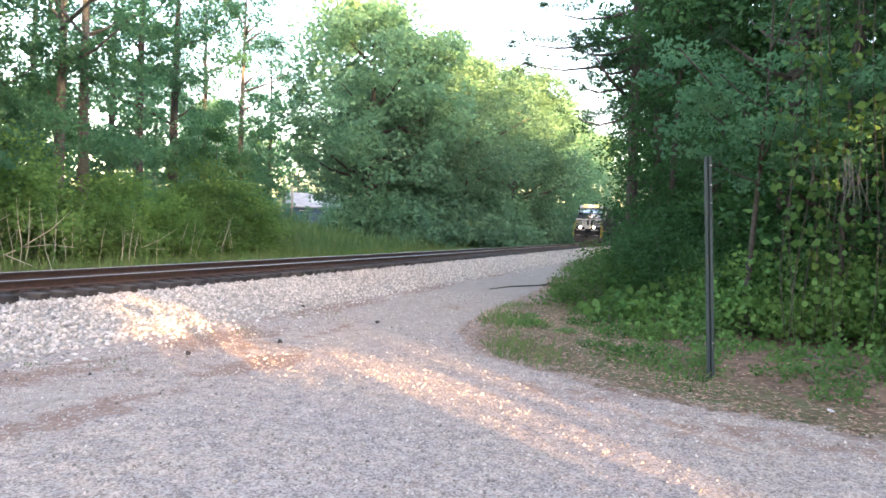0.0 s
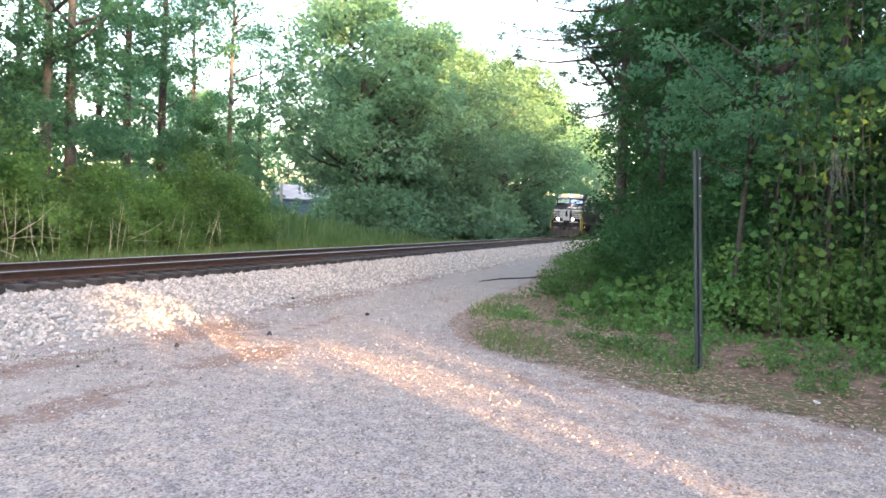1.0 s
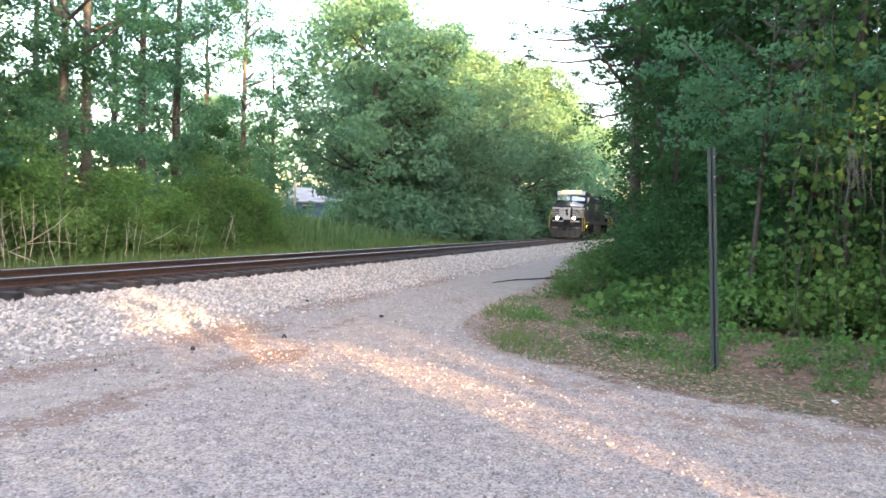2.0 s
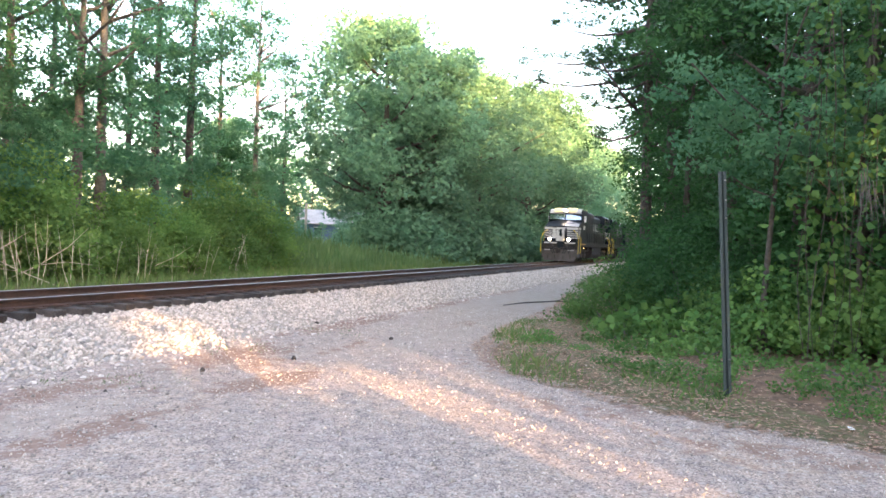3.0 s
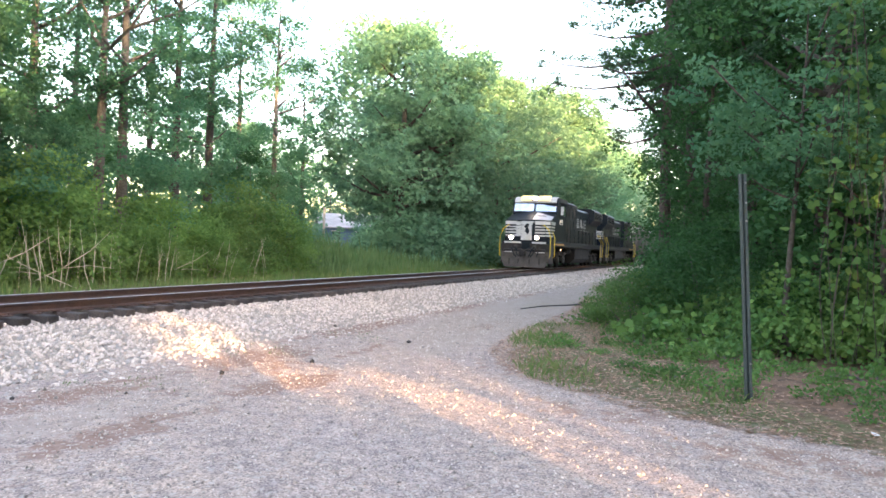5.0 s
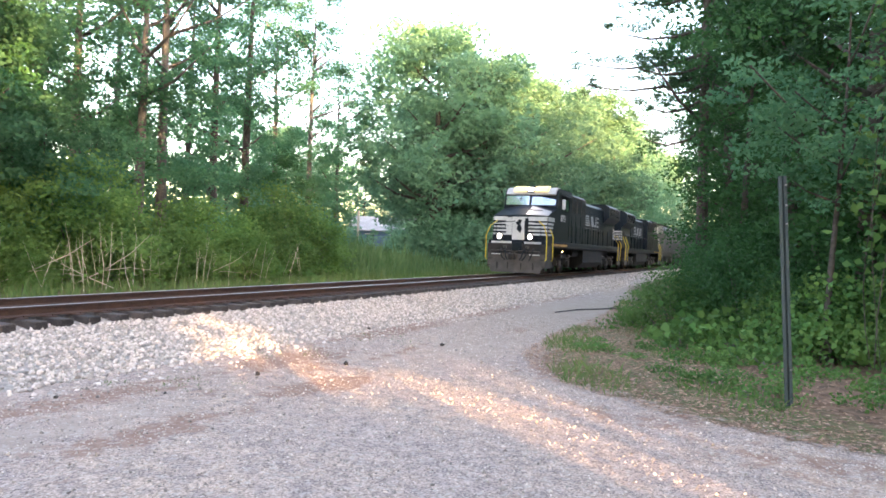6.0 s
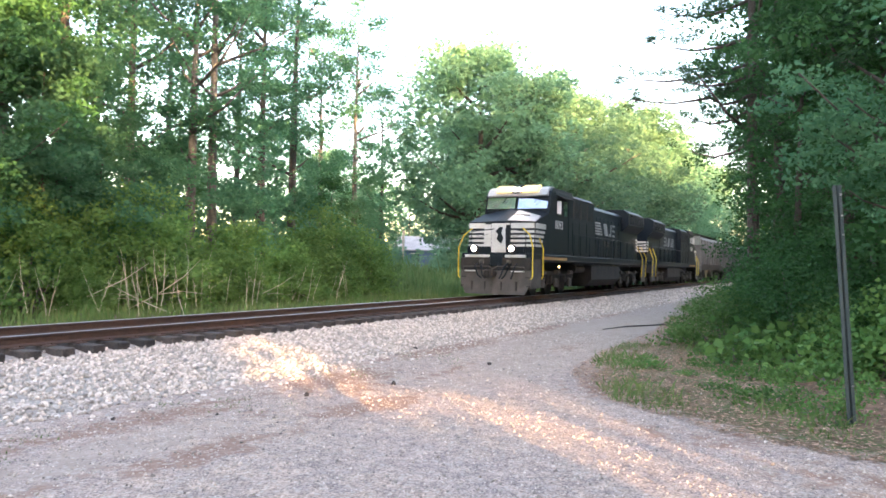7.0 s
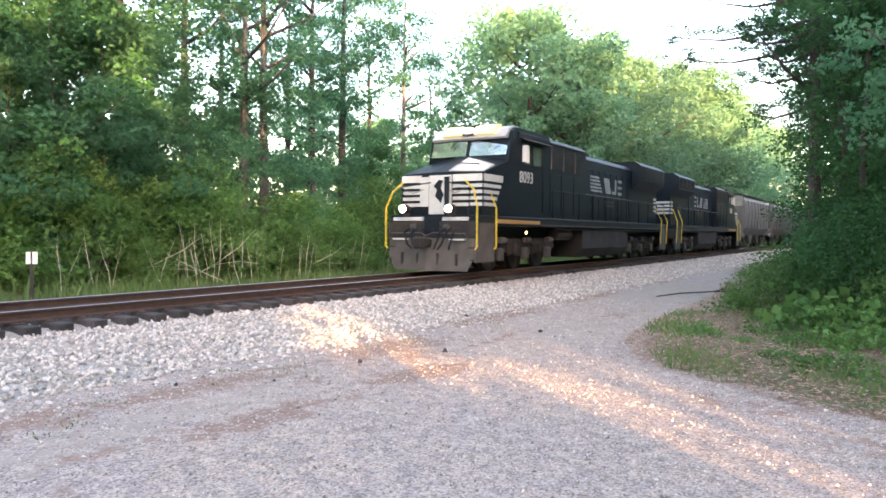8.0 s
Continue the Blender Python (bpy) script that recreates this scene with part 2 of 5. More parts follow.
M_BROW_LIT = material("brow_lit_paint", (0.42, 0.42, 0.41), 0.6, second=(0.28, 0.27, 0.26), scale=3.0)
M_LOGO = material("worn_white_lettering", (0.36, 0.36, 0.35), 0.6, second=(0.16, 0.16, 0.16), scale=3.0, amount=0.8)
M_YELLOW = material("yellow_rail_paint", (0.72, 0.50, 0.03), 0.5, second=(0.5, 0.36, 0.05), scale=5)
M_SILL_SUNLIT = material("sunlit_sill_stripe", (0.50, 0.27, 0.08), 0.6, second=(0.26, 0.16, 0.08), scale=2)
M_RED = material("red_lens", (0.55, 0.02, 0.02), 0.35)
M_GLASS = material("tinted_reflecting_glass", (0.50, 0.54, 0.58), 0.05, 0.85, second=(0.45, 0.49, 0.53), spec=0.8, amount=0.1, fine_amount=0.02)
M_HOPPER = material("grey_hopper_paint", (0.17, 0.155, 0.14), 0.7, second=(0.10, 0.083, 0.07), scale=1.2, bump=0.1)
M_LAMP = glow("headlamp_glow", (1.0, 0.86, 0.62), 22.0)
M_AMBER = glow("amber_glow", (1.0, 0.65, 0.2), 1.5)
M_BOARD = glow("number_board_glow", (1.0, 0.74, 0.26), 0.055)
M_WALL = material("house_wall", (0.10, 0.16, 0.26), 0.8, second=(0.07, 0.11, 0.19), scale=1)
M_ROOF = material("house_roof", (0.26, 0.25, 0.24), 0.7, second=(0.45, 0.43, 0.41), scale=1)

# ------------------------------------------------------------------ ground
EDGE_S = (-60, -15.5, -14.2, -13.3, -12.75, -11.6, -9.9, -6.2, -1.5, 10, 15, 25, 170)
EDGE_V = (45, 24, 15.5, 13.3, 11.6, 9.8, 8.8, 8.3, 8.3, 6.6, 5.7, 5.4, 5.4)


def step(a, lo, hi):
    q = np.clip((a - lo) / (hi - lo), 0, 1)
    return q * q * (3 - 2 * q)


def ground_height(x, y):
    s, v = beside(x, y)
    z = 0.035 * np.clip(-v - 9, 0, 40)
    z = z + 0.75 * np.exp(-((s - 17) / 9.0) ** 2) * step(-v, 5.5, 11) * (1 - step(-v, 20, 34))     # low grassy bank
    z = z + 0.03 * np.sin(0.9 * s + 0.4 * v) * step(v, 5.5, 7) * (1 - step(v, 30, 60))
    edge = np.interp(s, EDGE_S, EDGE_V)
    return z + 0.12 * step(v - edge, 1.8, 5.0) * (v > 0)


def ground_material():
    m = bpy.data.materials.new("trackside_ground")
    m.use_nodes = True
    nt = m.node_tree
    N, L = nt.nodes.new, nt.links.new
    b = nt.nodes["Principled BSDF"]
    b.inputs["Roughness"].default_value = 0.95
    b.inputs["Specular IOR Level"].default_value = 0.2
    tc = N("ShaderNodeTexCoord")

    def noise_fac(scale, lo, hi, detail=5):
        n, r = N("ShaderNodeTexNoise"), N("ShaderNodeMapRange")
        n.inputs["Scale"].default_value, n.inputs["Detail"].default_value = scale, detail
        r.inputs["From Min"].default_value, r.inputs["From Max"].default_value = lo, hi
        L(tc.outputs["Object"], n.inputs["Vector"]), L(n.outputs["Fac"], r.inputs["Value"])
        return r.outputs["Result"]

    def mixed(fac, a, c):
        x = N("ShaderNodeMix")
        x.data_type = "RGBA"
        L(fac, x.inputs["Factor"])
        for key, val in (("A", a), ("B", c)):
            if isinstance(val, tuple):
                x.inputs[key].default_value = (*val, 1)
            else:
                L(val, x.inputs[key])
        return x.outputs["Result"]

    def rough_edge(name, spread):
        a, n, s, c = N("ShaderNodeAttribute"), noise_fac(4.5, 0.25, 0.75, 8), N("ShaderNodeMath"), N("ShaderNodeMapRange")
        a.attribute_name = name
        s.operation = "ADD"
        q = N("ShaderNodeMath")
        q.operation = "MULTIPLY_ADD"
        q.inputs[1].default_value, q.inputs[2].default_value = spread, -spread / 2
        L(n, q.inputs[0]), L(a.outputs["Fac"], s.inputs[0]), L(q.outputs["Value"], s.inputs[1])
        c.inputs["From Min"].default_value, c.inputs["From Max"].default_value = 0.35, 0.65
        L(s.outputs["Value"], c.inputs["Value"])
        return c.outputs["Result"]

    vor = N("ShaderNodeTexVoronoi")
    vor.inputs["Scale"].default_value = 70
    L(tc.outputs["Object"], vor.inputs["Vector"])
    bw = N("ShaderNodeRGBToBW")
    L(vor.outputs["Color"], bw.inputs["Color"])
    gravel = mixed(noise_fac(0.55, 0.35, 0.65), (0.40, 0.30, 0.252), (0.445, 0.325, 0.248))
    gravel = mixed(noise_fac(6, 0.4, 0.7), gravel, (0.285, 0.222, 0.195))
    speck = N("ShaderNodeMapRange")
    speck.inputs["From Min"].default_value, speck.inputs["From Max"].default_value = 0.1, 0.9
    speck.inputs["To Min"].default_value, speck.inputs["To Max"].default_value = 0.5, 1.5
    L(bw.outputs["Val"], speck.inputs["Value"])
    hsv = N("ShaderNodeHueSaturation")
    L(gravel, hsv.inputs["Color"]), L(speck.outputs["Result"], hsv.inputs["Value"])
    road = hsv.outputs["Color"]
    dirt = mixed(noise_fac(3, 0.35, 0.7), (0.40, 0.308, 0.25), (0.32, 0.243, 0.195))
    road = mixed(rough_edge("dirt", 0.7), road, dirt)
    straw = mixed(noise_fac(9, 0.35, 0.7), (0.235, 0.135, 0.10), (0.33, 0.22, 0.165))
    road = mixed(rough_edge("straw", 0.9), road, straw)
    floor_wood = mixed(noise_fac(7, 0.35, 0.68, 8), (0.235, 0.14, 0.09), (0.105, 0.07, 0.045))
    turf = mixed(noise_fac(2.6, 0.38, 0.62), (0.085, 0.125, 0.04), (0.19, 0.145, 0.078))
    turf = mixed(noise_fac(14, 0.4, 0.75), turf, (0.12, 0.08, 0.05))
    wild = mixed(rough_edge("turf", 0.6), floor_wood, turf)
    wild = mixed(rough_edge("clay", 0.4), wild, (0.42, 0.20, 0.11))
    vor2 = N("ShaderNodeTexVoronoi")
    vor2.inputs["Scale"].default_value = 34
    L(tc.outputs["Object"], vor2.inputs["Vector"])
    bw2, pm = N("ShaderNodeRGBToBW"), N("ShaderNodeMapRange")
    L(vor2.outputs["Color"], bw2.inputs["Color"]), L(bw2.outputs["Val"], pm.inputs["Value"])
    pm.inputs["From Min"].default_value, pm.inputs["From Max"].default_value = 0.72, 0.86
    pm.inputs["To Max"].default_value = 0.55
    road = mixed(pm.outputs["Result"], road, (0.50, 0.43, 0.365))
    pd = N("ShaderNodeMapRange")
    L(bw2.outputs["Val"], pd.inputs["Value"])
    pd.inputs["From Min"].default_value, pd.inputs["From Max"].default_value = 0.28, 0.14
    pd.inputs["To Max"].default_value = 0.2
    road = mixed(pd.outputs["Result"], road, (0.15, 0.13, 0.12))
    L(mixed(rough_edge("road", 0.95), wild, road), b.inputs["Base Color"])
    bp, n3 = N("ShaderNodeBump"), N("ShaderNodeMath")
    n3.operation = "ADD"
    L(bw.outputs["Val"], n3.inputs[0]), L(noise_fac(16, 0.2, 0.8), n3.inputs[1])
    bp.inputs["Strength"].default_value, bp.inputs["Distance"].default_value = 0.9, 0.015
    L(n3.outputs["Value"], bp.inputs["Height"]), L(bp.outputs["Normal"], b.inputs["Normal"])
    return m


def spots(s, v, rows):
    a = np.zeros_like(s)
    for s0, v0, ls, lv, k in rows:
        a = np.maximum(a, k * np.exp(-((s - s0) / ls) ** 2 - ((v - v0) / lv) ** 2))
    return a


def build_ground():
    xs = np.concatenate([-np.geomspace(3000, 32, 26), np.arange(-30, 16, 0.3), np.geomspace(17, 3000, 28)])
    ys = np.concatenate([-np.geomspace(3000, 12, 24), np.arange(-10, 46, 0.3), np.geomspace(47, 4000, 30)])
    X, Y = np.meshgrid(xs, ys, indexing="ij")
    x, y = X.ravel(), Y.ravel()
    z = ground_height(x, y)
    nx, ny = len(xs), len(ys)
    i, j = np.meshgrid(np.arange(nx - 1), np.arange(ny - 1), indexing="ij")
    a = (i * ny + j).ravel()
    me = bpy.data.meshes.new("ground")
    me.from_pydata(np.stack([x, y, z], 1).tolist(), [], np.stack([a, a + ny, a + ny + 1, a + 1], 1).tolist())
    s, v = beside(x, y)
    edge = np.interp(s, EDGE_S, EDGE_V)
    zones = {
        "road": step(edge - v, -0.75, 0.95) * step(v, 2, 3),
        "dirt": np.maximum(spots(s, v, [(-1, 6.7, 8, 1.6, 1.15), (-9, 7.4, 3.5, 1.0, 0.75), (14, 5.8, 9, 0.9, 1.0), (-16.5, 6.6, 2.5, 0.8, 0.6)]), 0.3 * step(-v, -9, -6)),
        "straw": spots(s, v, [(-12.2, 5.8, 1.3, 0.5, 1.1), (-13.4, 7.2, 1.1, 0.36, 1.05), (-15.8, 7.3, 1.0, 0.28, 0.95), (-15.2, 5.8, 1.6, 0.45, 0.8), (-12.6, 6.5, 0.8, 0.22, 0.85),
                              (-8, 5.3, 2.6, 0.38, 0.95), (-3, 5.2, 3.4, 0.35, 0.8), (-10.5, 6.6, 1.2, 0.2, 0.7), (-10, 9.2, 1.6, 0.7, 0.9), (4, 5.1, 4, 0.35, 0.75),
                              (-17.5, 5.7, 1.6, 0.4, 0.85), (-14.6, 6.5, 0.5, 0.2, 0.6), (-19.5, 5.9, 1.3, 0.5, 0.9), (-17.0, 7.0, 0.7, 0.2, 0.65), (-6.5, 7.1, 1.4, 0.25, 0.7), (-13.7, 12.4, 0.5, 1.5, 0.62), (-12.9, 10.6, 0.5, 1.0, 0.6), (-18.2, 7.6, 0.9, 0.3, 0.6)]),
        "turf": np.maximum(step(-v, 2.5, 4) * step(v, -10.5, -9.0), step(3.2 - abs(v - edge - 0.6), 0, 2.4) * 0.62),
        "clay": spots(s, v, [(21.5, -5.2, 2.4, 0.9, 1.2), (-14.5, -5.0, 1.6, 1.2, 0.8)]),
    }
    zones["turf"] = np.maximum(zones["turf"], ((s > 8) & (v < -3)) * 1.0)
    for name, val in zones.items():
        me.attributes.new(name, "FLOAT", "POINT").data.foreach_set("value", np.asarray(val, np.float32))
    me.polygons.foreach_set("use_smooth", [True] * len(me.polygons))
    me.materials.append(ground_material())
    return tagged(new("ground", me), "gravel track, leaf litter and rough turf beside a railway", "ground", kind="structure")


build_ground()


# ------------------------------------------------------------------ railway track
def swept(name, outline, s0, s1, ds, mat, parent, label=""):
    """A closed (v, z) outline carried along the line."""
    g, n = Geo(), len(outline)
    ss = np.arange(s0, s1 + 1e-6, ds)
    vs = []
    for s in ss:
        for v, z in outline:
            x, y, _ = line(s, v)
            vs.append((x, y, z))
    fs = [(k * n + i, k * n + (i + 1) % n, (k + 1) * n + (i + 1) % n, (k + 1) * n + i) for k in range(len(ss) - 1) for i in range(n)]
    fs += [tuple(range(n)), tuple(range(len(vs) - 1, len(vs) - n - 1, -1))]
    g.add(vs, fs)
    return part(name, g, mat, parent, label)


BED = [(-3.6, -0.05), (-1.9, 0.09), (-1.4, 0.11), (0.95, 0.11), (1.2, 0.07), (1.5, 0.065), (2.0, 0.065), (3.2, 0.06), (4.4, 0.03), (5.4, -0.03)]
ballast = tagged(new("ballast"), "pale crushed stone ballast sloping to the road", "ballast", kind="structure")
bed = swept("ballast_bed", BED + [(5.4, -0.25), (-3.6, -0.25)], -60, 160, 1.0, M_BALLAST, ballast)


def bed_height(v):
    return np.interp(v, [p[0] for p in BED], [p[1] for p in BED])


ICO = bmesh.new()
bmesh.ops.create_icosphere(ICO, subdivisions=1, radius=1.0)
ICO_V = np.array([q.co[:] for q in ICO.verts])
ICO_F = np.array([[q.index for q in f.verts] for f in ICO.faces])
ICO.free()
OCT_V = np.array([(1, 0, 0), (-1, 0, 0), (0, 1, 0), (0, -1, 0), (0, 0, 1), (0, 0, -1)], float)
OCT_F = np.array([(0, 2, 4), (2, 1, 4), (1, 3, 4), (3, 0, 4), (2, 0, 5), (1, 2, 5), (3, 1, 5), (0, 3, 5)])


def stones(name, rng, places, size, shape, mat, parent=None):
    """Many broken stones in one mesh."""
    V, F = shape
    n, k = len(places), len(V)
    sc = size[:, None, None] * rng.uniform(0.55, 1.0, (n, 1, 3))
    pts = V[None] * sc * rng.uniform(0.7, 1.3, (n, k, 1))
    a, c = rng.uniform(0, 2 * np.pi, n), rng.uniform(-0.8, 0.8, n)
    ca, sa_, cc, sc_ = np.cos(a)[:, None], np.sin(a)[:, None], np.cos(c)[:, None], np.sin(c)[:, None]
    x, y, z = pts[..., 0], pts[..., 1], pts[..., 2]
    y, z = y * cc - z * sc_, y * sc_ + z * cc
    x, y = x * ca - y * sa_, x * sa_ + y * ca
    pts = np.stack([x, y, z], -1) + places[:, None]
    me = bpy.data.meshes.new(name)
    me.from_pydata(pts.reshape(-1, 3).tolist(), [], (F[None] + (np.arange(n) * k)[:, None, None]).reshape(-1, 3).tolist())
    me.materials.append(mat)
    ob = new(name, me)
    ob.parent = parent
    return ob


def build_ballast():
    rng = np.random.default_rng(4)
    for n, s0, s1, shape, lo, hi in ((15500, -20, -4, (ICO_V, ICO_F), 0.02, 0.042), (14000, -4, 22, (OCT_V, OCT_F), 0.025, 0.05), (7000, 22, 80, (OCT_V, OCT_F), 0.035, 0.07)):
        s, v = rng.uniform(s0, s1, n), rng.uniform(1.22, 5.5, n)
        far = rng.random(n) < 0.12
        v = np.where(far, rng.uniform(-3.3, 1.1, n), v)
        keep = (v < 5.0) | (rng.random(n) < 0.35)
        s, v = s[keep], v[keep]
        x, y, _ = line(s, v)
        size = rng.uniform(lo, hi, len(s))
        tagged(stones("ballast_stones", rng, np.stack([x, y, bed_height(v) + size * 0.35], 1), size, shape, M_STONE, ballast), kind="stuff")
    shapes = []
    for i in range(6):
        g = Geo()
        q = ICO_V * rng.uniform(0.7, 1.25, (12, 1)) * np.array([0.042, 0.035, 0.028])
        g.add(q.tolist(), ICO_F.tolist())
        shapes.append(mesh("stone", g, M_STONE_ONE))
    for i in range(260):
        s, v = rng.uniform(-17.5, -9), rng.uniform(2.2, 5.6)
        x, y, _ = line(s, v)
        ob = new("stone", shapes[i % 6])
        ob.parent = ballast
        ob.matrix_basis = pose(x, y, bed_height(v) + 0.025, rng.uniform(-30, 30), rng.uniform(-30, 30), rng.uniform(0, 360))
    # grit on the road
    n = 46000
    s, v = rng.uniform(-20, -3, n), rng.uniform(5.2, 15, n)
    x, y, _ = line(s, v)
    keep = (v < np.interp(s, EDGE_S, EDGE_V) + rng.normal(0, 0.5, n)) & (y > 2.5)
    x, y = x[keep], y[keep]
    size = rng.gamma(2.0, 0.0028, len(x)) + 0.004
    tagged(stones("gravel", rng, np.stack([x, y, ground_height(x, y) + size * 0.2], 1), size, (OCT_V, OCT_F), M_GRIT), "loose grey gravel on the dirt road", "gravel", kind="stuff")


def build_track():
    track = tagged(new("railway_track"), "rusty steel rails on dark wooden ties", "railway track", kind="structure")
    for side in (-0.755, 0.755):
        prof = [(-0.07, -0.17), (0.07, -0.17), (0.07, -0.155), (0.012, -0.13), (0.012, -0.045), (0.034, -0.036), (0.036, -0.006), (-0.036, -0.006),
                (-0.034, -0.036), (-0.012, -0.045), (-0.012, -0.13), (-0.07, -0.155)]
        rail = swept("rail", [(side + a, RAIL + c) for a, c in prof], -60, 160, 0.5, M_RAIL, track)
        swept("rail_head", [(side - 0.034, RAIL - 0.006), (side + 0.034, RAIL - 0.006), (side + 0.028, RAIL + 0.002), (side - 0.028, RAIL + 0.002)], -60, 160, 0.5,
              M_RAILHEAD, rail, "polished running surface")
    rng = np.random.default_rng(8)
    kinds = []
    for i in range(5):
        g = Geo().cbox(-1.32 + rng.uniform(-0.05, 0.05), 1.32 + rng.uniform(-0.06, 0.06), -0.115, 0.115, -0.17, 0.0, 0.014)
        kinds.append(mesh("tie", g, M_TIE))
    plate = mesh("tie_plate", Geo().cbox(-0.17, 0.17, -0.09, 0.09, 0, 0.02, 0.006).box(-0.13, -0.10, -0.06, -0.03, 0.02, 0.05).box(0.10, 0.13, 0.03, 0.06, 0.02, 0.05), M_RAIL)
    for i, s in enumerate(np.arange(-34, 98, 0.52)):
        x, y, th = line(s)
        ob = new("tie", kinds[i % 5])
        ob.parent = track
        ob.matrix_basis = pose(x, y, RAIL - 0.19, 0, 0, -math.degrees(th) + rng.normal(0, 0.8))
        if -22 < s < 0:
            for side in (-0.755, 0.755):
                p = new("tie_plate", plate)
                p.parent = ob
                p.matrix_basis = pose(side, 0, 0.0)


# ------------------------------------------------------------------ train
def text_mesh(words, height, mat, name):
    cu = bpy.data.curves.new(name, "FONT")
    cu.body, cu.size, cu.extrude, cu.align_x, cu.align_y = words, height * 1.38, 0.006, "CENTER", "CENTER"
    tmp = new(name, cu)
    bpy.context.view_layer.update()
    me = bpy.data.meshes.new_from_object(tmp.evaluated_get(bpy.context.evaluated_depsgraph_get()))
    bpy.data.objects.remove(tmp)
    me.materials.clear()
    me.materials.append(mat)
    return me


SPIN = []                              # wheelsets that turn, with their radius


def wheelset(parent, x, r):
    ws = new("wheelset", mesh("wheelset", Geo().disc(-0.80, -0.67, 0, 0, r, 28).disc(-0.67, -0.64, 0, 0, r + 0.03, 28).disc(0.67, 0.80, 0, 0, r, 28).disc(0.64, 0.67, 0, 0, r + 0.03, 28)
             .disc(-0.64, 0.64, 0, 0, 0.09, 10).disc(0.80, 0.83, 0, 0, r * 0.35, 12).disc(-0.83, -0.80, 0, 0, r * 0.35, 12).box(-r * 0.7, r * 0.7, 0.80, 0.815, -0.05, 0.05), M_SOOT))
    ws.parent = parent
    ws.location = (x, 0, r)
    SPIN.append((ws, x, r))


def truck(parent, x, axles, spacing, r, name="truck"):
    half = spacing * (axles - 1) / 2
    t = part(name, Geo().cbox(x - half - 0.5, x + half + 0.5, -0.5, 0.5, 0.62, 0.95, 0.05).cbox(x - 0.35, x + 0.35, -1.1, 1.1, 0.6, 0.9, 0.04), M_SOOT, parent)
    for side in (-1, 1):
        y0, y1 = sorted((side * 0.95, side * 1.13))
        f = Geo().prism([(x - half - 0.75, 0.75), (x - half - 0.5, 1.02), (x + half + 0.5, 1.02), (x + half + 0.75, 0.75), (x + half + 0.35, 0.55), (x + half - 0.5, 0.62), (x + 0.3, 0.46),
                         (x - 0.3, 0.46), (x - half + 0.5, 0.62), (x - half - 0.35, 0.55)], y0, y1, "y")
        part("side_frame", f, M_SOOT, t, "dusty cast steel side frame")
        for k in range(axles):
            xa = x - half + k * spacing
            y2, y3 = sorted((side * 1.1, side * 1.27))
            part("axle_box", Geo().cbox(xa - 0.17, xa + 0.17, y2, y3, r - 0.2, r + 0.2, 0.04).disc(y2, y3, xa, r, 0.12, 12), M_DUST, t)
            if k < axles - 1:
                for q in (0.38, 0.62):
                    xs = xa + spacing * q
                    part("spring", Geo().tube([(xs, side * 1.16, 0.5), (xs, side * 1.16, 0.86)], 0.09, 8), M_SOOT, t)
            if axles == 3:
                part("brake_cylinder", Geo().tube([(xa - 0.35, side * 1.18, 0.98), (xa + 0.1, side * 1.2, 0.98)], 0.1, 8), M_DUST, t)
    for k in range(axles):
        wheelset(parent, x - half + k * spacing, r)


def bars(rows, y, thick=0.006):
    """Flat painted bars on a side: rows of x0, x1, z0, z1, slant."""
    g = Geo()
    for x0, x1, z0, z1, k in rows:
        g.prism([(x0, z0), (x1, z0), (x1 + k, z1), (x0 + k, z1)], *sorted((y, y + thick * (1 if y > 0 else -1))), "y")
    return g


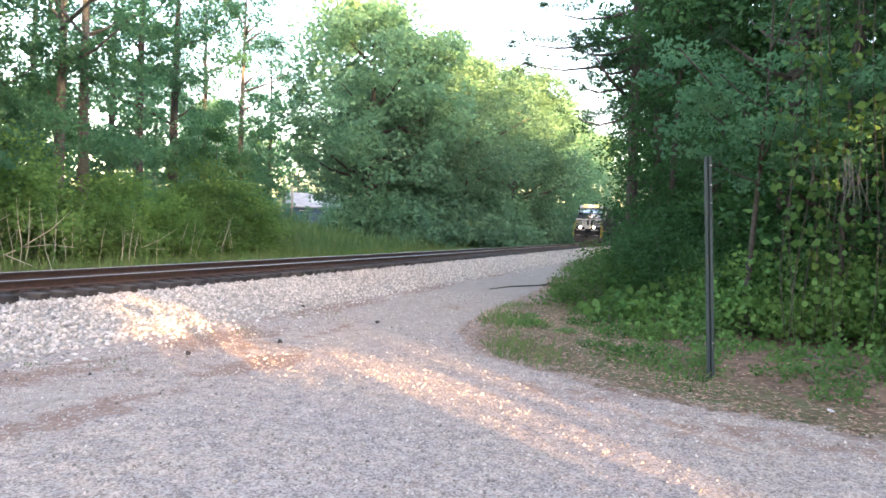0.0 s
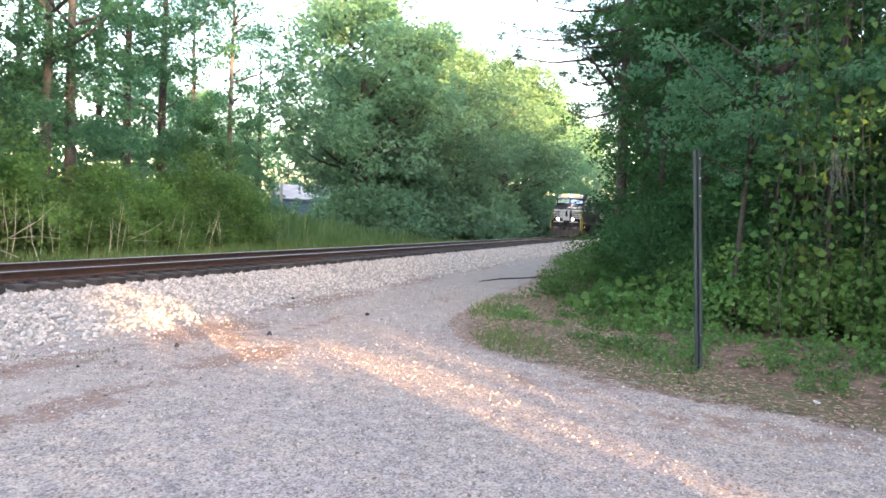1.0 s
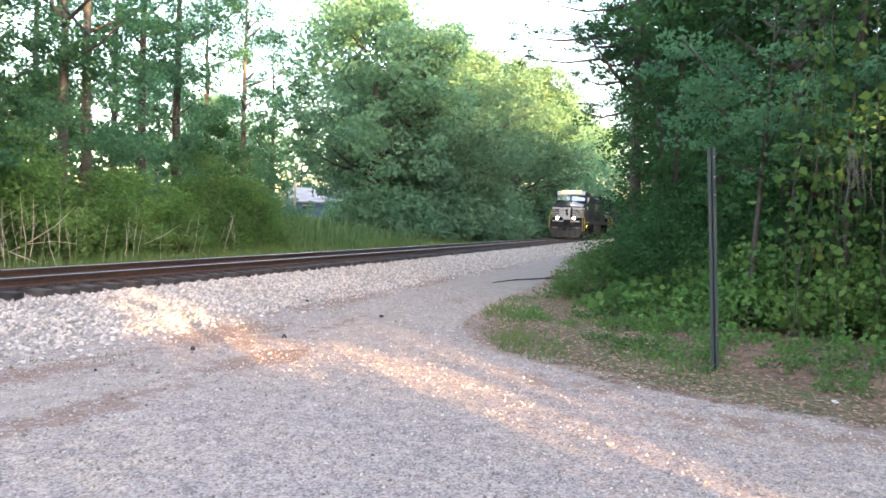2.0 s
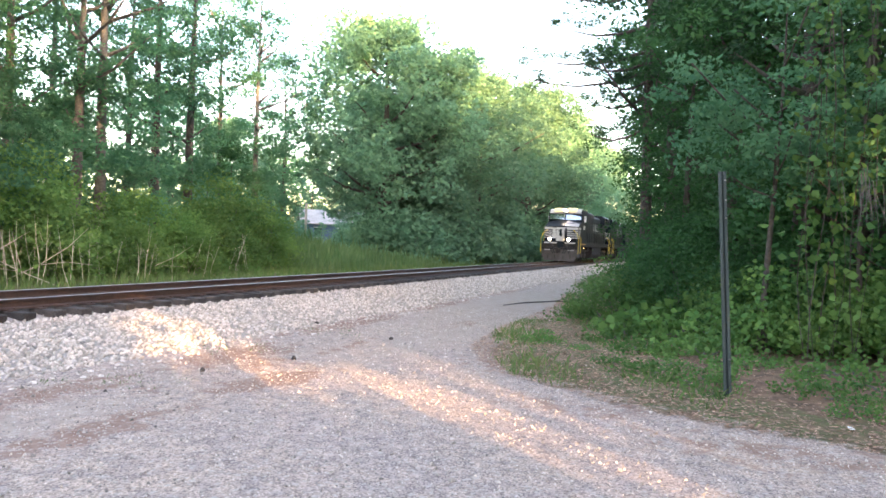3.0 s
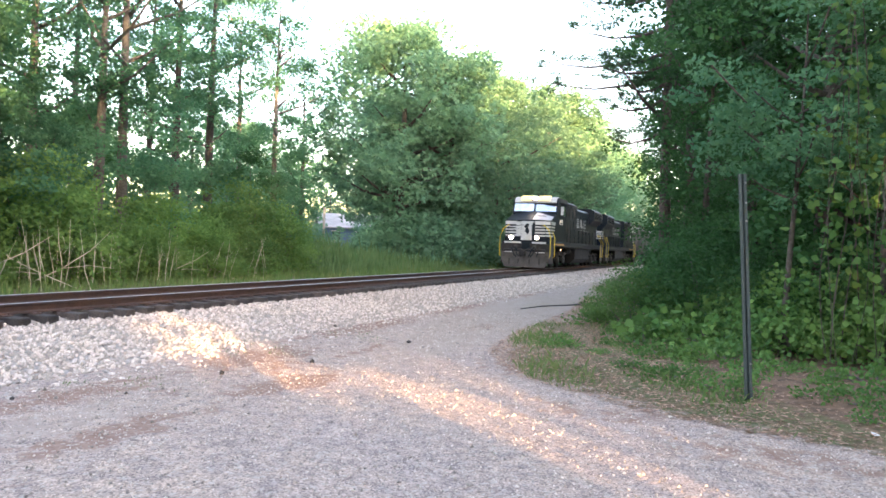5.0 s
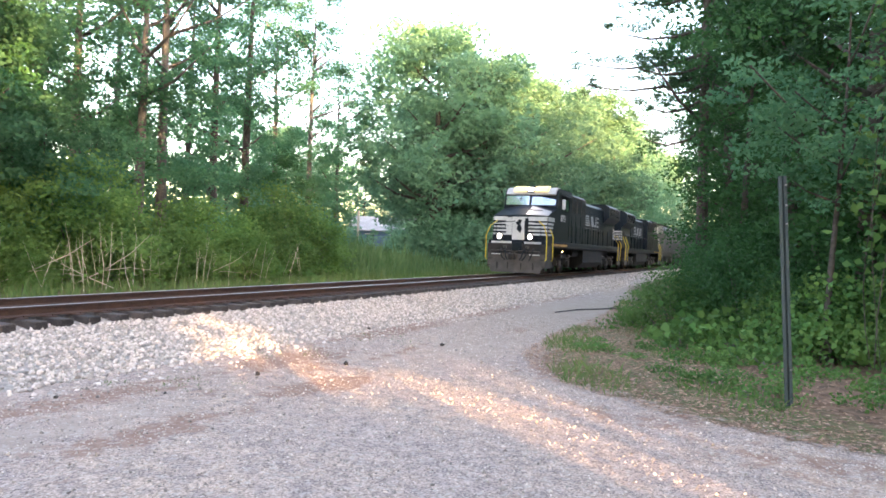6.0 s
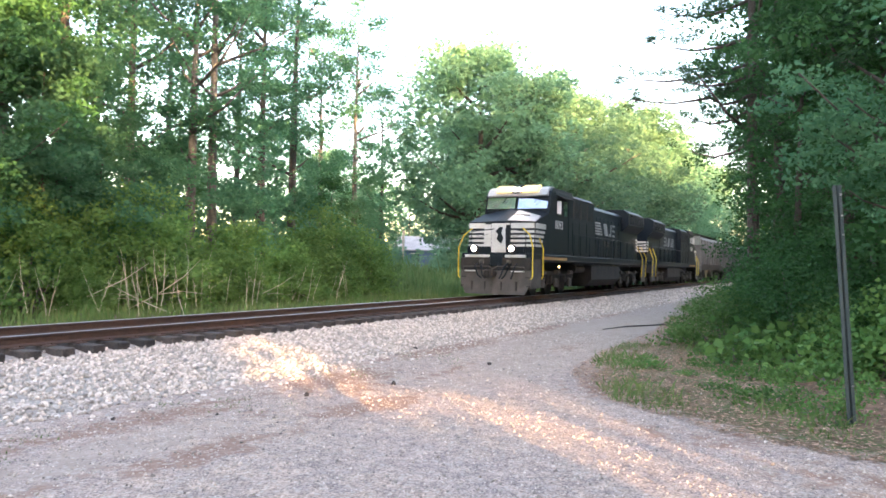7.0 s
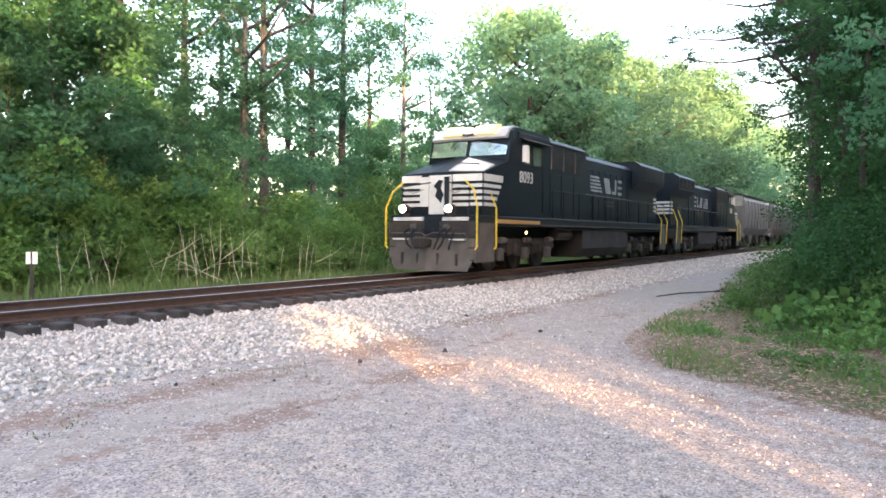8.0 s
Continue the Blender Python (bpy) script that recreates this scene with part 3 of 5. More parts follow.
def locomotive(label, numbers, lit, reverse=False):
    """X forward from the front sheet, Y to its left, Z from the rail head; reverse: long hood leading."""
    eng = empty("locomotive", Matrix(), label, "locomotive", "train")
    # underframe, steps and front
    sill = part("underframe", Geo().cbox(-20.6, -0.05, -1.5, 1.5, 1.42, 1.72, 0.02).box(-20.0, -1.2, -0.7, 0.7, 1.0, 1.45), M_BLACK, eng)
    for side in (-1, 1):
        part("sill_stripe", bars([(-20.4, -4.6, 1.46, 1.50, 0)], side * 1.502), M_DUST, sill, "dull grey sill stripe")
        # front stretch in orange: warm sun on the sill, painted in
        part("sill_stripe", bars([(-4.5, -1.25, 1.50, 1.62, 0)], side * 1.502), M_SILL_SUNLIT, sill, "sill stripe coloured orange for low sunlight")
    plow = Geo()
    for (a, b) in ((-1, 0), (0, 1)):
        pts = [(0.0, -1.47, 1.05), (0.16, 0, 1.05), (0.3, 0, 0.09), (0.06, -1.28, 0.09), (0.0, -1.45, 0.45)]
        pts = [(x, (y if a < 0 else -y), z) for x, y, z in pts]
        n = len(pts)
        plow.add(pts + [(x - 0.06, y, z) for x, y, z in pts], [tuple(range(n)), tuple(range(2 * n - 1, n - 1, -1))] + [(i, (i + 1) % n, (i + 1) % n + n, i + n) for i in range(n)])
    plow_ob = part("pilot", plow, M_DUST, eng, "dusty steel snow plough pilot")
    for y in (-0.95, -0.35, 0.35, 0.95):
        part("pilot_rib", Geo().cbox(0.05, 0.25 - abs(y) * 0.1, y - 0.03, y + 0.03, 0.25, 0.6, 0.01), M_SOOT, plow_ob)
    part("front_beam", Geo().cbox(-0.25, 0.06, -1.52, 1.52, 1.05, 1.55, 0.04), M_SOOT, eng, "sooty front buffer beam")
    for y0, y1 in ((-1.3, -0.25), (0.45, 1.3)):
        part("platform_edge", Geo().cbox(-0.02, 0.10, y0, y1, 1.55, 1.66, 0.015), M_STRIPE, eng, "white platform edge")
    part("cut_lever_bracket", Geo().cbox(0.06, 0.14, -0.18, 0.34, 1.2, 1.62, 0.02), M_BLACK, eng)
    for y0, y1 in ((-1.25, -0.75), (0.75, 1.25)):
        part("pilot_step", Geo().cbox(0.02, 0.2, y0, y1, 0.98, 1.03, 0.008), M_STRIPE, eng, "worn pale step edge")
    part("coupler", Geo().cbox(-0.2, 0.5, -0.13, 0.13, 0.78, 1.02, 0.04).cbox(0.45, 0.72, -0.2, 0.06, 0.74, 1.08, 0.06).cbox(0.5, 0.78, 0.08, 0.2, 0.74, 1.08, 0.05), M_SOOT, eng, "dark cast coupler")
    for y, d in ((-0.75, 0.3), (-0.5, 0.2), (0.5, -0.2), (0.72, -0.3), (0.95, -0.15)):
        part("air_hose", Geo().tube([(0.08, y, 1.3), (0.3, y, 1.2), (0.36, y + d * 0.5, 0.85), (0.3, y + d, 0.72)], 0.03, 6), M_BLACK, eng)
    for side in (-1, 1):
        well = part("step_well", Geo().box(-1.15, -0.02, *sorted((side * 1.46, side * 1.52)), 0.35, 1.5), M_DUST, eng, "grey step well side plate")
        for z in (0.4, 0.75, 1.1):
            part("step", Geo().cbox(-1.0, 0.02, *sorted((side * 1.15, side * 1.5)), z, z + 0.04, 0.008), M_SOOT, well)
        for x, dz in ((0.06, 0.0), (-1.12, 0.0)):
            part("step_handrail", Geo().tube([(x, side * 1.54, 0.72), (x, side * 1.6, 0.8), (x, side * 1.6, 1.95), (x - 0.12 + (0.2 if x < -0.5 else 0), side * 1.42, 2.45), (x - 0.2 + (0.35 if x < -0.5 else 0), side * 1.1, 2.72)], 0.026, 6), M_YELLOW, eng,
                 "yellow step handrail")
    part("uncoupling_lever", Geo().tube([(0.12, -1.35, 1.0), (0.2, -1.3, 1.18), (0.22, -0.2, 1.2), (0.3, 0, 1.1), (0.22, 0.2, 1.2), (0.22, 1.3, 1.18), (0.12, 1.35, 1.0)], 0.018, 6), M_DUST, eng, "bent grey uncoupling lever")
    for y in (-0.55, 0.62):
        part("cable_receptacle", Geo().cbox(0.05, 0.16, y - 0.09, y + 0.09, 1.3, 1.46, 0.02), M_DUST, eng)
        part("jumper_cable", Geo().tube([(0.16, y, 1.36), (0.28, y * 0.8, 1.1), (0.28, y * 0.45, 1.05), (0.14, y * 0.3, 1.32)], 0.024, 6), M_BLACK, eng)
    for side in (-1, 1):
        part("platform_chain", Geo().tube([(-0.18, side * 0.38, 2.5), (-0.16, side * 0.75, 2.38), (-0.18, side * 1.12, 2.52)], 0.012, 5), M_DUST, eng)
        part("sand_box_step", Geo().cbox(-1.05, -0.3, *sorted((side * 1.05, side * 1.4)), 1.74, 2.0, 0.03), M_BLACK, eng)
    for side in (-1, 1):
        lamp = part("ditch_light", Geo().disc(0.12, 0.32, side * 0.80, 1.90, 0.14, 16, "x"), M_SOOT, eng)
        part("lens", Geo().disc(0.315, 0.335, side * 0.80, 1.90, 0.10, 16, "x"), M_LAMP if lit else M_GLASS, lamp, "glowing ditch light lens" if lit else "unlit lens")
        part("lamp_foot", Geo().cbox(0.0, 0.28, side * 0.80 - 0.06, side * 0.80 + 0.06, 1.66, 1.79, 0.01), M_SOOT, lamp)
    part("marker_light", Geo().disc(0.06, 0.12, 0.22, 1.45, 0.1, 14, "x"), M_RED, eng, "red round marker")
    part("step_light", Geo().disc(-0.40, -0.38, 0.35, 1.86, 0.04, 10, "x"), M_AMBER, eng, "small amber light")
    part("side_light", Geo().disc(1.5, 1.52, -3.4, 1.22, 0.05, 10), M_AMBER, eng, "small amber light")
    part("drop_step", Geo().cbox(-0.1, -0.04, 0.42, 0.58, 1.6, 2.85, 0.01), M_BLACK, eng)
    part("front_rail", Geo().tube([(-0.2, -1.2, 1.7), (-0.2, -1.15, 2.6), (-0.2, -0.15, 2.7)], 0.022).tube([(-0.2, 0.35, 2.7), (-0.2, 0.38, 1.7)], 0.022).tube([(-0.2, 0.35, 2.7), (-0.2, 1.2, 2.6), (-0.2, 1.2, 1.7)], 0.022), M_BLACK, eng)
    # nose: an upright striped front, facets that slope back to the windshield
    zt, zw, xf, xr = 2.98, 3.62, -0.55, -2.2
    nose = Geo()
    fa = [(xf, -1.45, 1.72), (xf, 1.45, 1.72), (xf, 1.45, zt), (xf - 0.02, 0.3, zt + 0.06), (xf - 0.02, -0.3, zt + 0.06), (xf, -1.45, zt)]
    fb = [(xr, -1.47, 1.72), (xr, 1.47, 1.72), (xr, 1.47, zw - 0.16), (xr, 0.3, zw + 0.06), (xr, -0.3, zw + 0.06), (xr, -1.47, zw - 0.16)]
    nose.add(fa + fb, [(0, 1, 2, 3, 4, 5), (11, 10, 9, 8, 7, 6), (0, 6, 7, 1), (1, 7, 8, 2), (2, 8, 9, 3), (3, 9, 10, 4), (4, 10, 11, 5), (5, 11, 6, 0)])
    nose_ob = part("nose", nose, M_BLACK, eng, "black faceted short nose")
    # pale panel on the left facet: the light it catches, put in as colour
    pa, pb = Vector((xf - 0.03, 0.28, zt + 0.075)), Vector((xf - 0.03, 1.44, zt + 0.012))
    pc, pd = Vector((xf - 0.72, 1.44, zt + 0.26)), Vector((xr + 0.42, 0.28, zw - 0.07))
    up = Vector((0.02, 0.004, 0.03))
    part("nose_panel", Geo().add([pa, pb, pc, pd, pa + up, pb + up, pc + up, pd + up],
                                 [(3, 2, 1, 0), (4, 5, 6, 7), (0, 1, 5, 4), (1, 2, 6, 5), (2, 3, 7, 6), (3, 0, 4, 7)]), M_NOSE_SHEEN, nose_ob, "pale grey panel standing in for bright light on the nose facet")
    part("nose_door", Geo().cbox(xf - 0.02, xf + 0.03, -0.42, 0.38, 1.76, 2.94, 0.01).tube([(xf + 0.04, -0.3, 2.3), (xf + 0.06, -0.3, 2.5)], 0.02), M_STRIPE, nose_ob, "white nose door")
    emblem = Geo().prism([(0.02, 2.1), (-0.18, 2.3), (-0.12, 2.5), (-0.24, 2.62), (-0.05, 2.8), (0.1, 2.78), (0.02, 2.55), (0.12, 2.35)], xf + 0.032, xf + 0.042, "x")
    part("emblem", emblem, M_BLACK, nose_ob, "dark plain emblem shape")
    for k in range(5):
        z0 = 2.0 + k * 0.185
        w = 0.10 if k < 4 else 0.21
        part("white_stripe", Geo().box(xf + 0.002, xf + 0.008, -1.43, -0.46 - 0.06 * k, z0, z0 + w), M_STRIPE, nose_ob)
        part("white_stripe", Geo().box(xf + 0.002, xf + 0.008, 0.42, 1.43, z0, z0 + w), M_STRIPE, nose_ob)
        for side in (-1, 1):
            part("white_stripe", bars([(xf - 0.72 - 0.13 * k, xf - 0.02, z0, z0 + w, 0)], side * 1.463), M_STRIPE, nose_ob)
    part("shield_panel", Geo().box(xf + 0.003, xf + 0.009, -0.75, -0.44, 2.0, 2.9), M_STRIPE, nose_ob)
    part("nose_grab", Geo().tube([(-1.05, 0.35, 3.22), (-1.07, 0.35, 3.34), (-1.12, 1.0, 3.3), (-1.1, 1.0, 3.16)], 0.018), M_BLACK, nose_ob)
    # cab
    cab = Geo().prism([(xr, 1.72), (xr + 0.02, 3.5), (xr - 0.14, 4.2), (xr - 0.24, 4.42), (xr - 0.5, 4.56), (-5.3, 4.56), (-5.3, 1.72)], -1.47, 1.47, "y")
    cab_ob = part("cab", cab, M_BLACK, eng, "black wide cab")
    # the brow's pale grey holds the bright light that falls on it
    part("cab_brow", Geo().prism([(xr - 0.02, 4.19), (xr + 0.03, 4.24), (xr - 0.2, 4.5), (xr - 0.48, 4.62), (xr - 0.9, 4.63), (xr - 0.9, 4.5), (xr - 0.2, 4.19)], -1.36, 1.36, "y"), M_BROW_LIT, cab_ob, "brow over the windshield, coloured pale for the light on it")
    part("cab_roof", Geo().prism([(-1.49, 4.3), (-1.49, 4.42), (-1.28, 4.61), (1.28, 4.61), (1.49, 4.42), (1.49, 4.3)], -5.32, xr - 0.62, "x"), M_BLACK, cab_ob, "black cab roof")
    for y0, y1, skew in ((-1.36, -0.06, 0.0), (0.06, 1.36, 0.10)):
        lo, hi = xr + 0.03, xr - 0.10
        pane = part("windshield", Geo().add([(lo, y0, 3.66), (lo - skew * 0.4, y1, 3.66), (hi - skew, y1, 4.15), (hi - skew * 0.6, y0, 4.15), (lo + 0.04, y0, 3.66), (lo + 0.04 - skew * 0.4, y1, 3.66), (hi + 0.04 - skew, y1, 4.15), (hi + 0.04 - skew * 0.6, y0, 4.15)],
                                             [(0, 1, 2, 3), (7, 6, 5, 4), (0, 4, 5, 1), (1, 5, 6, 2), (2, 6, 7, 3), (3, 7, 4, 0)]), M_GLASS, cab_ob, "windshield mirroring the bright sky")
        ym = (y0 + y1) / 2
        part("wiper", Geo().tube([(xr + 0.06, ym + 0.3, 4.17), (xr + 0.07, ym + 0.1, 3.9)], 0.014, 5), M_BLACK, pane)
    for y0, y1 in ((-0.95, -0.2), (0.2, 0.95)):
        part("number_board", Geo().prism([(xr + 0.05, 4.36), (xr - 0.14, 4.62), (xr - 0.45, 4.7), (xr - 0.5, 4.3)], y0, y1, "y"), M_BOARD if lit else M_GLASS, cab_ob, "lit yellow number board" if lit else "unlit number board")
    hl = part("headlight", Geo().prism([(xr + 0.07, 4.34), (xr - 0.12, 4.66), (xr - 0.5, 4.72), (xr - 0.5, 4.3)], -0.2, 0.2, "y"), M_BLACK, cab_ob)
    for y in (-0.09, 0.09):
        part("lens", Geo().disc(xr - 0.06, xr + 0.02, y, 4.5, 0.075, 14, "x"), M_LAMP if lit else M_GLASS, hl)
    for side in (-1, 1):
        for x0, x1 in ((-3.75, -3.2), (-4.6, -3.95)):
            w = part("side_window", Geo().box(x0, x1, *sorted((side * 1.465, side * 1.485)), 3.45, 4.08), M_GLASS, cab_ob)
            part("window_frame", Geo().tube([(x0, side * 1.485, 3.43), (x1, side * 1.485, 3.43), (x1, side * 1.485, 4.1), (x0, side * 1.485, 4.1), (x0, side * 1.485, 3.43)], 0.022, 5), M_SOOT, w)
        part("window_blind", Geo().box(-3.62, -3.38, *sorted((side * 1.484, side * 1.50)), 3.5, 4.05), M_WHITE, cab_ob, "pale sliding pane")
        part("mirror", Geo().cbox(-3.12, -3.06, *sorted((side * 1.5, side * 1.68)), 3.5, 4.02, 0.01), M_WHITE, cab_ob, "pale mirror edge")
        part("awning", Geo().add([(-5.2, side * 1.47, 4.28), (-3.1, side * 1.47, 4.28), (-3.1, side * 1.72, 4.18), (-5.2, side * 1.72, 4.18), (-5.2, side * 1.47, 4.25), (-3.1, side * 1.47, 4.25), (-3.1, side * 1.72, 4.15), (-5.2, side * 1.72, 4.15)],
                                 [(0, 1, 2, 3), (7, 6, 5, 4), (0, 4, 5, 1), (1, 5, 6, 2), (2, 6, 7, 3), (3, 7, 4, 0)]), M_SOOT, cab_ob)
        part("cab_door", Geo().cbox(-5.15, -4.75, *sorted((side * 1.46, side * 1.485)), 1.9, 3.9, 0.008), M_BLACK, cab_ob)
        if numbers:
            me = text_mesh(numbers, 0.38, M_STRIPE, "road_number")
            ob = new("road_number", me)
            ob.parent = cab_ob
            ob.matrix_basis = pose(-3.45, side * 1.478, 3.0, 90, 0, 180 if side > 0 else 0)
        else:
            part("road_number", bars([(-3.9 + i * 0.24, -3.74 + i * 0.24, 2.85, 3.15, 0) for i in range(4)], side * 1.474), M_STRIPE, cab_ob)
    # hoods
    hood = part("equipment_hood", Geo().prism([(-1.46, 1.72), (-1.46, 4.36), (-1.28, 4.52), (1.28, 4.52), (1.46, 4.36), (1.46, 1.72)], -8.9, -5.3, "x"), M_BLACK, eng, "black equipment cabinet behind the cab")
    for side in (-1, 1):
        for i in range(3):
            x0 = -8.7 + i * 1.12
            g = part("air_grille", Geo().box(x0, x0 + 0.95, *sorted((side * 1.455, side * 1.475)), 3.5, 4.2), M_SOOT, hood)
            for z in np.arange(3.55, 4.16, 0.1):
                part("slat", Geo().box(x0, x0 + 0.95, *sorted((side * 1.475, side * 1.49)), z, z + 0.035), M_BLACK, g)
            part("grille_post", Geo().box(x0 + 0.97, x0 + 1.02, *sorted((side * 1.46, side * 1.5)), 3.45, 4.25), M_DUST, hood)
        part("roof_gutter", Geo().box(-8.85, -5.35, *sorted((side * 1.46, side * 1.5)), 4.33, 4.37), M_DUST, hood, "thin worn grey gutter")
        for x0, x1 in ((-8.75, -7.6), (-7.5, -6.4), (-6.3, -5.4)):
            part("cabinet_door", Geo().cbox(x0, x1, *sorted((side * 1.45, side * 1.476)), 1.9, 3.3, 0.008), M_BLACK, hood)
    part("brake_blister", Geo().cbox(-8.6, -5.9, -0.9, 0.9, 4.5, 4.6, 0.04), M_BLACK, hood)
    eh = part("engine_hood", Geo().prism([(-1.1, 1.72), (-1.1, 4.2), (-0.95, 4.38), (0.95, 4.38), (1.1, 4.2), (1.1, 1.72)], -16.0, -8.9, "x"), M_BLACK, eng, "black engine hood with doors")
    for side in (-1, 1):
        for i in range(9):
            x0 = -15.9 + i * 0.77
            door = part("hood_door", Geo().cbox(x0, x0 + 0.73, *sorted((side * 1.09, side * 1.125)), 1.85, 3.85, 0.01), M_BLACK, eh)
            part("door_handle", Geo().cbox(x0 + 0.06, x0 + 0.1, *sorted((side * 1.12, side * 1.15)), 2.5, 2.66, 0.006), M_SOOT, door)
        stripes = [(-11.75 + 0.1 * i, -10.35 + 0.02 * i, 2.95 + i * 0.14, 3.04 + i * 0.14, 0.03) for i in range(5)]
        for row in stripes:
            part("logo_bar", bars([row], side * 1.13), M_LOGO, eh, "worn white logo stripe")
        part("logo_shape", bars([(-12.9, -12.2, 2.95, 3.6, 0.3), (-13.6, -13.05, 2.95, 3.08, 0.0), (-13.6, -13.4, 2.95, 3.6, 0.0), (-14.35, -13.8, 2.95, 3.07, 0.0), (-14.35, -13.8, 3.22, 3.34, 0.0), (-14.35, -13.8, 3.5, 3.62, 0.0)], side * 1.13), M_LOGO, eh)
        part("logo_line", bars([(-15.8, -9.4, 2.76, 2.80, 0)], side * 1.13), M_LOGO, eh)
        part("small_lettering", bars([(-13.3, -12.0, 2.54, 2.62, 0), (-13.2, -12.1, 2.38, 2.46, 0)], side * 1.13), M_DUST, eh)
    part("exhaust_stack", Geo().cbox(-12.4, -11.6, -0.3, 0.3, 4.4, 4.7, 0.04), M_SOOT, eh)
    part("roof_fan", Geo().prism([(-13.8 + 0.5 * math.cos(q * 0.524), 0.5 * math.sin(q * 0.524)) for q in range(12)], 4.42, 4.56, "z"), M_SOOT, eh)
    rad = part("radiator_hood", Geo().prism([(-1.1, 1.72), (-1.1, 3.35), (-1.52, 3.75), (-1.52, 4.45), (-1.2, 4.66), (1.2, 4.66), (1.52, 4.45), (1.52, 3.75), (1.1, 3.35), (1.1, 1.72)], -20.2, -16.0, "x"), M_BLACK, eng,
               "black flared radiator section")
    for side in (-1, 1):
        gr = part("radiator_grille", Geo().box(-19.9, -16.3, *sorted((side * 1.51, side * 1.53)), 3.82, 4.4), M_SOOT, rad)
        for x in np.arange(-19.8, -16.4, 0.2):
            part("slat", Geo().box(x, x + 0.05, *sorted((side * 1.53, side * 1.545)), 3.84, 4.38), M_BLACK, gr)
        part("rear_window_panel", bars([(-19.6, -18.6, 2.3, 3.0, 0)], side * 1.103), M_SOOT, rad)
    # horn, antenna
    part("horn", Geo().tube([(-9.0, 0.2, 4.45), (-9.0, 0.2, 4.7), (-8.6, 0.2, 4.74)], 0.05).tube([(-9.0, -0.1, 4.7), (-8.65, -0.1, 4.74)], [0.03, 0.08]), M_SOOT, eng)
    part("antenna", Geo().cbox(-4.1, -3.8, -0.15, 0.15, 4.64, 4.80, 0.03), M_WHITE, cab_ob, "pale roof antenna")
    # side handrails and walkway
    for side in (-1, 1):
        rail = part("side_handrail", Geo().tube([(-5.6, side * 1.47, 1.72), (-5.6, side * 1.47, 2.72), (-20.4, side * 1.47, 2.72), (-20.4, side * 1.47, 1.72)], 0.02, 6), M_BLACK, eng)
        for x in np.arange(-19.0, -6.5, 1.55):
            part("stanchion", Geo().tube([(x, side * 1.47, 1.72), (x, side * 1.47, 2.72)], 0.02, 6), M_BLACK, rail)
        for x in (-20.62, -19.5):
            part("rear_handrail", Geo().tube([(x, side * 1.55, 0.7), (x, side * 1.6, 1.9), (x + 0.2, side * 1.3, 2.6)], 0.024), M_YELLOW, eng, "yellow step handrail")
        part("rear_step_well", Geo().box(-20.65, -19.6, *sorted((side * 1.46, side * 1.52)), 0.4, 1.45), M_DUST, eng)
        part("walkway", Geo().box(-20.4, -5.3, *sorted((side * 1.05, side * 1.49)), 1.722, 1.75), M_SOOT, eng)
        part("air_reservoir", Geo().tube([(-8.0, side * 1.1, 1.15), (-6.6, side * 1.1, 1.15)], 0.2, 10), M_SOOT, eng)
        part("piping", Geo().tube([(-20, side * 1.42, 1.36), (-14, side * 1.42, 1.34), (-6, side * 1.42, 1.36)], 0.03), M_SOOT, eng)
    part("rear_coupler", Geo().cbox(-21.4, -20.5, -0.13, 0.13, 0.78, 1.02, 0.04), M_SOOT, eng)
    part("rear_beam", Geo().cbox(-20.7, -20.5, -1.5, 1.5, 0.95, 1.5, 0.03), M_SOOT, eng)
    # tank and trucks
    part("fuel_tank", Geo().prism([(-1.42, 1.32), (-1.42, 0.62), (-1.1, 0.28), (1.1, 0.28), (1.42, 0.62), (1.42, 1.32)], -14.4, -8.7, "x"), M_SOOT, eng, "dusty dark fuel tank")
    truck(eng, -4.0, 3, 1.85, 0.53)
    truck(eng, -17.2, 3, 1.85, 0.53)
    # rear of the long hood: stripes and number
    for k in range(4):
        part("white_stripe", Geo().box(-20.21, -20.202, -1.05, 1.05, 2.35 + 0.2 * k, 2.47 + 0.2 * k), M_STRIPE, rad)
        for side in (-1, 1):
            part("white_stripe", bars([(-20.19, -19.75, 2.35 + 0.2 * k, 2.47 + 0.2 * k, 0)], side * 1.104), M_STRIPE, rad)
    if reverse:
        ob = new("road_number", text_mesh(numbers, 0.34, M_STRIPE, "road_number"))
        ob.parent = rad
        ob.matrix_basis = pose(-20.207, 0, 3.72, 90, 0, -90)
        about = Matrix.Translation((-10.6, 0, 0)) @ pose(0, 0, 0, 0, 0, 180) @ Matrix.Translation((10.6, 0, 0))
        for ch in eng.children:
            ch.matrix_basis = about @ ch.matrix_basis
        for i, (ws, x, r) in enumerate(SPIN):
            if ws.parent == eng:
                SPIN[i] = (ws, -21.2 - x, r)
    return eng


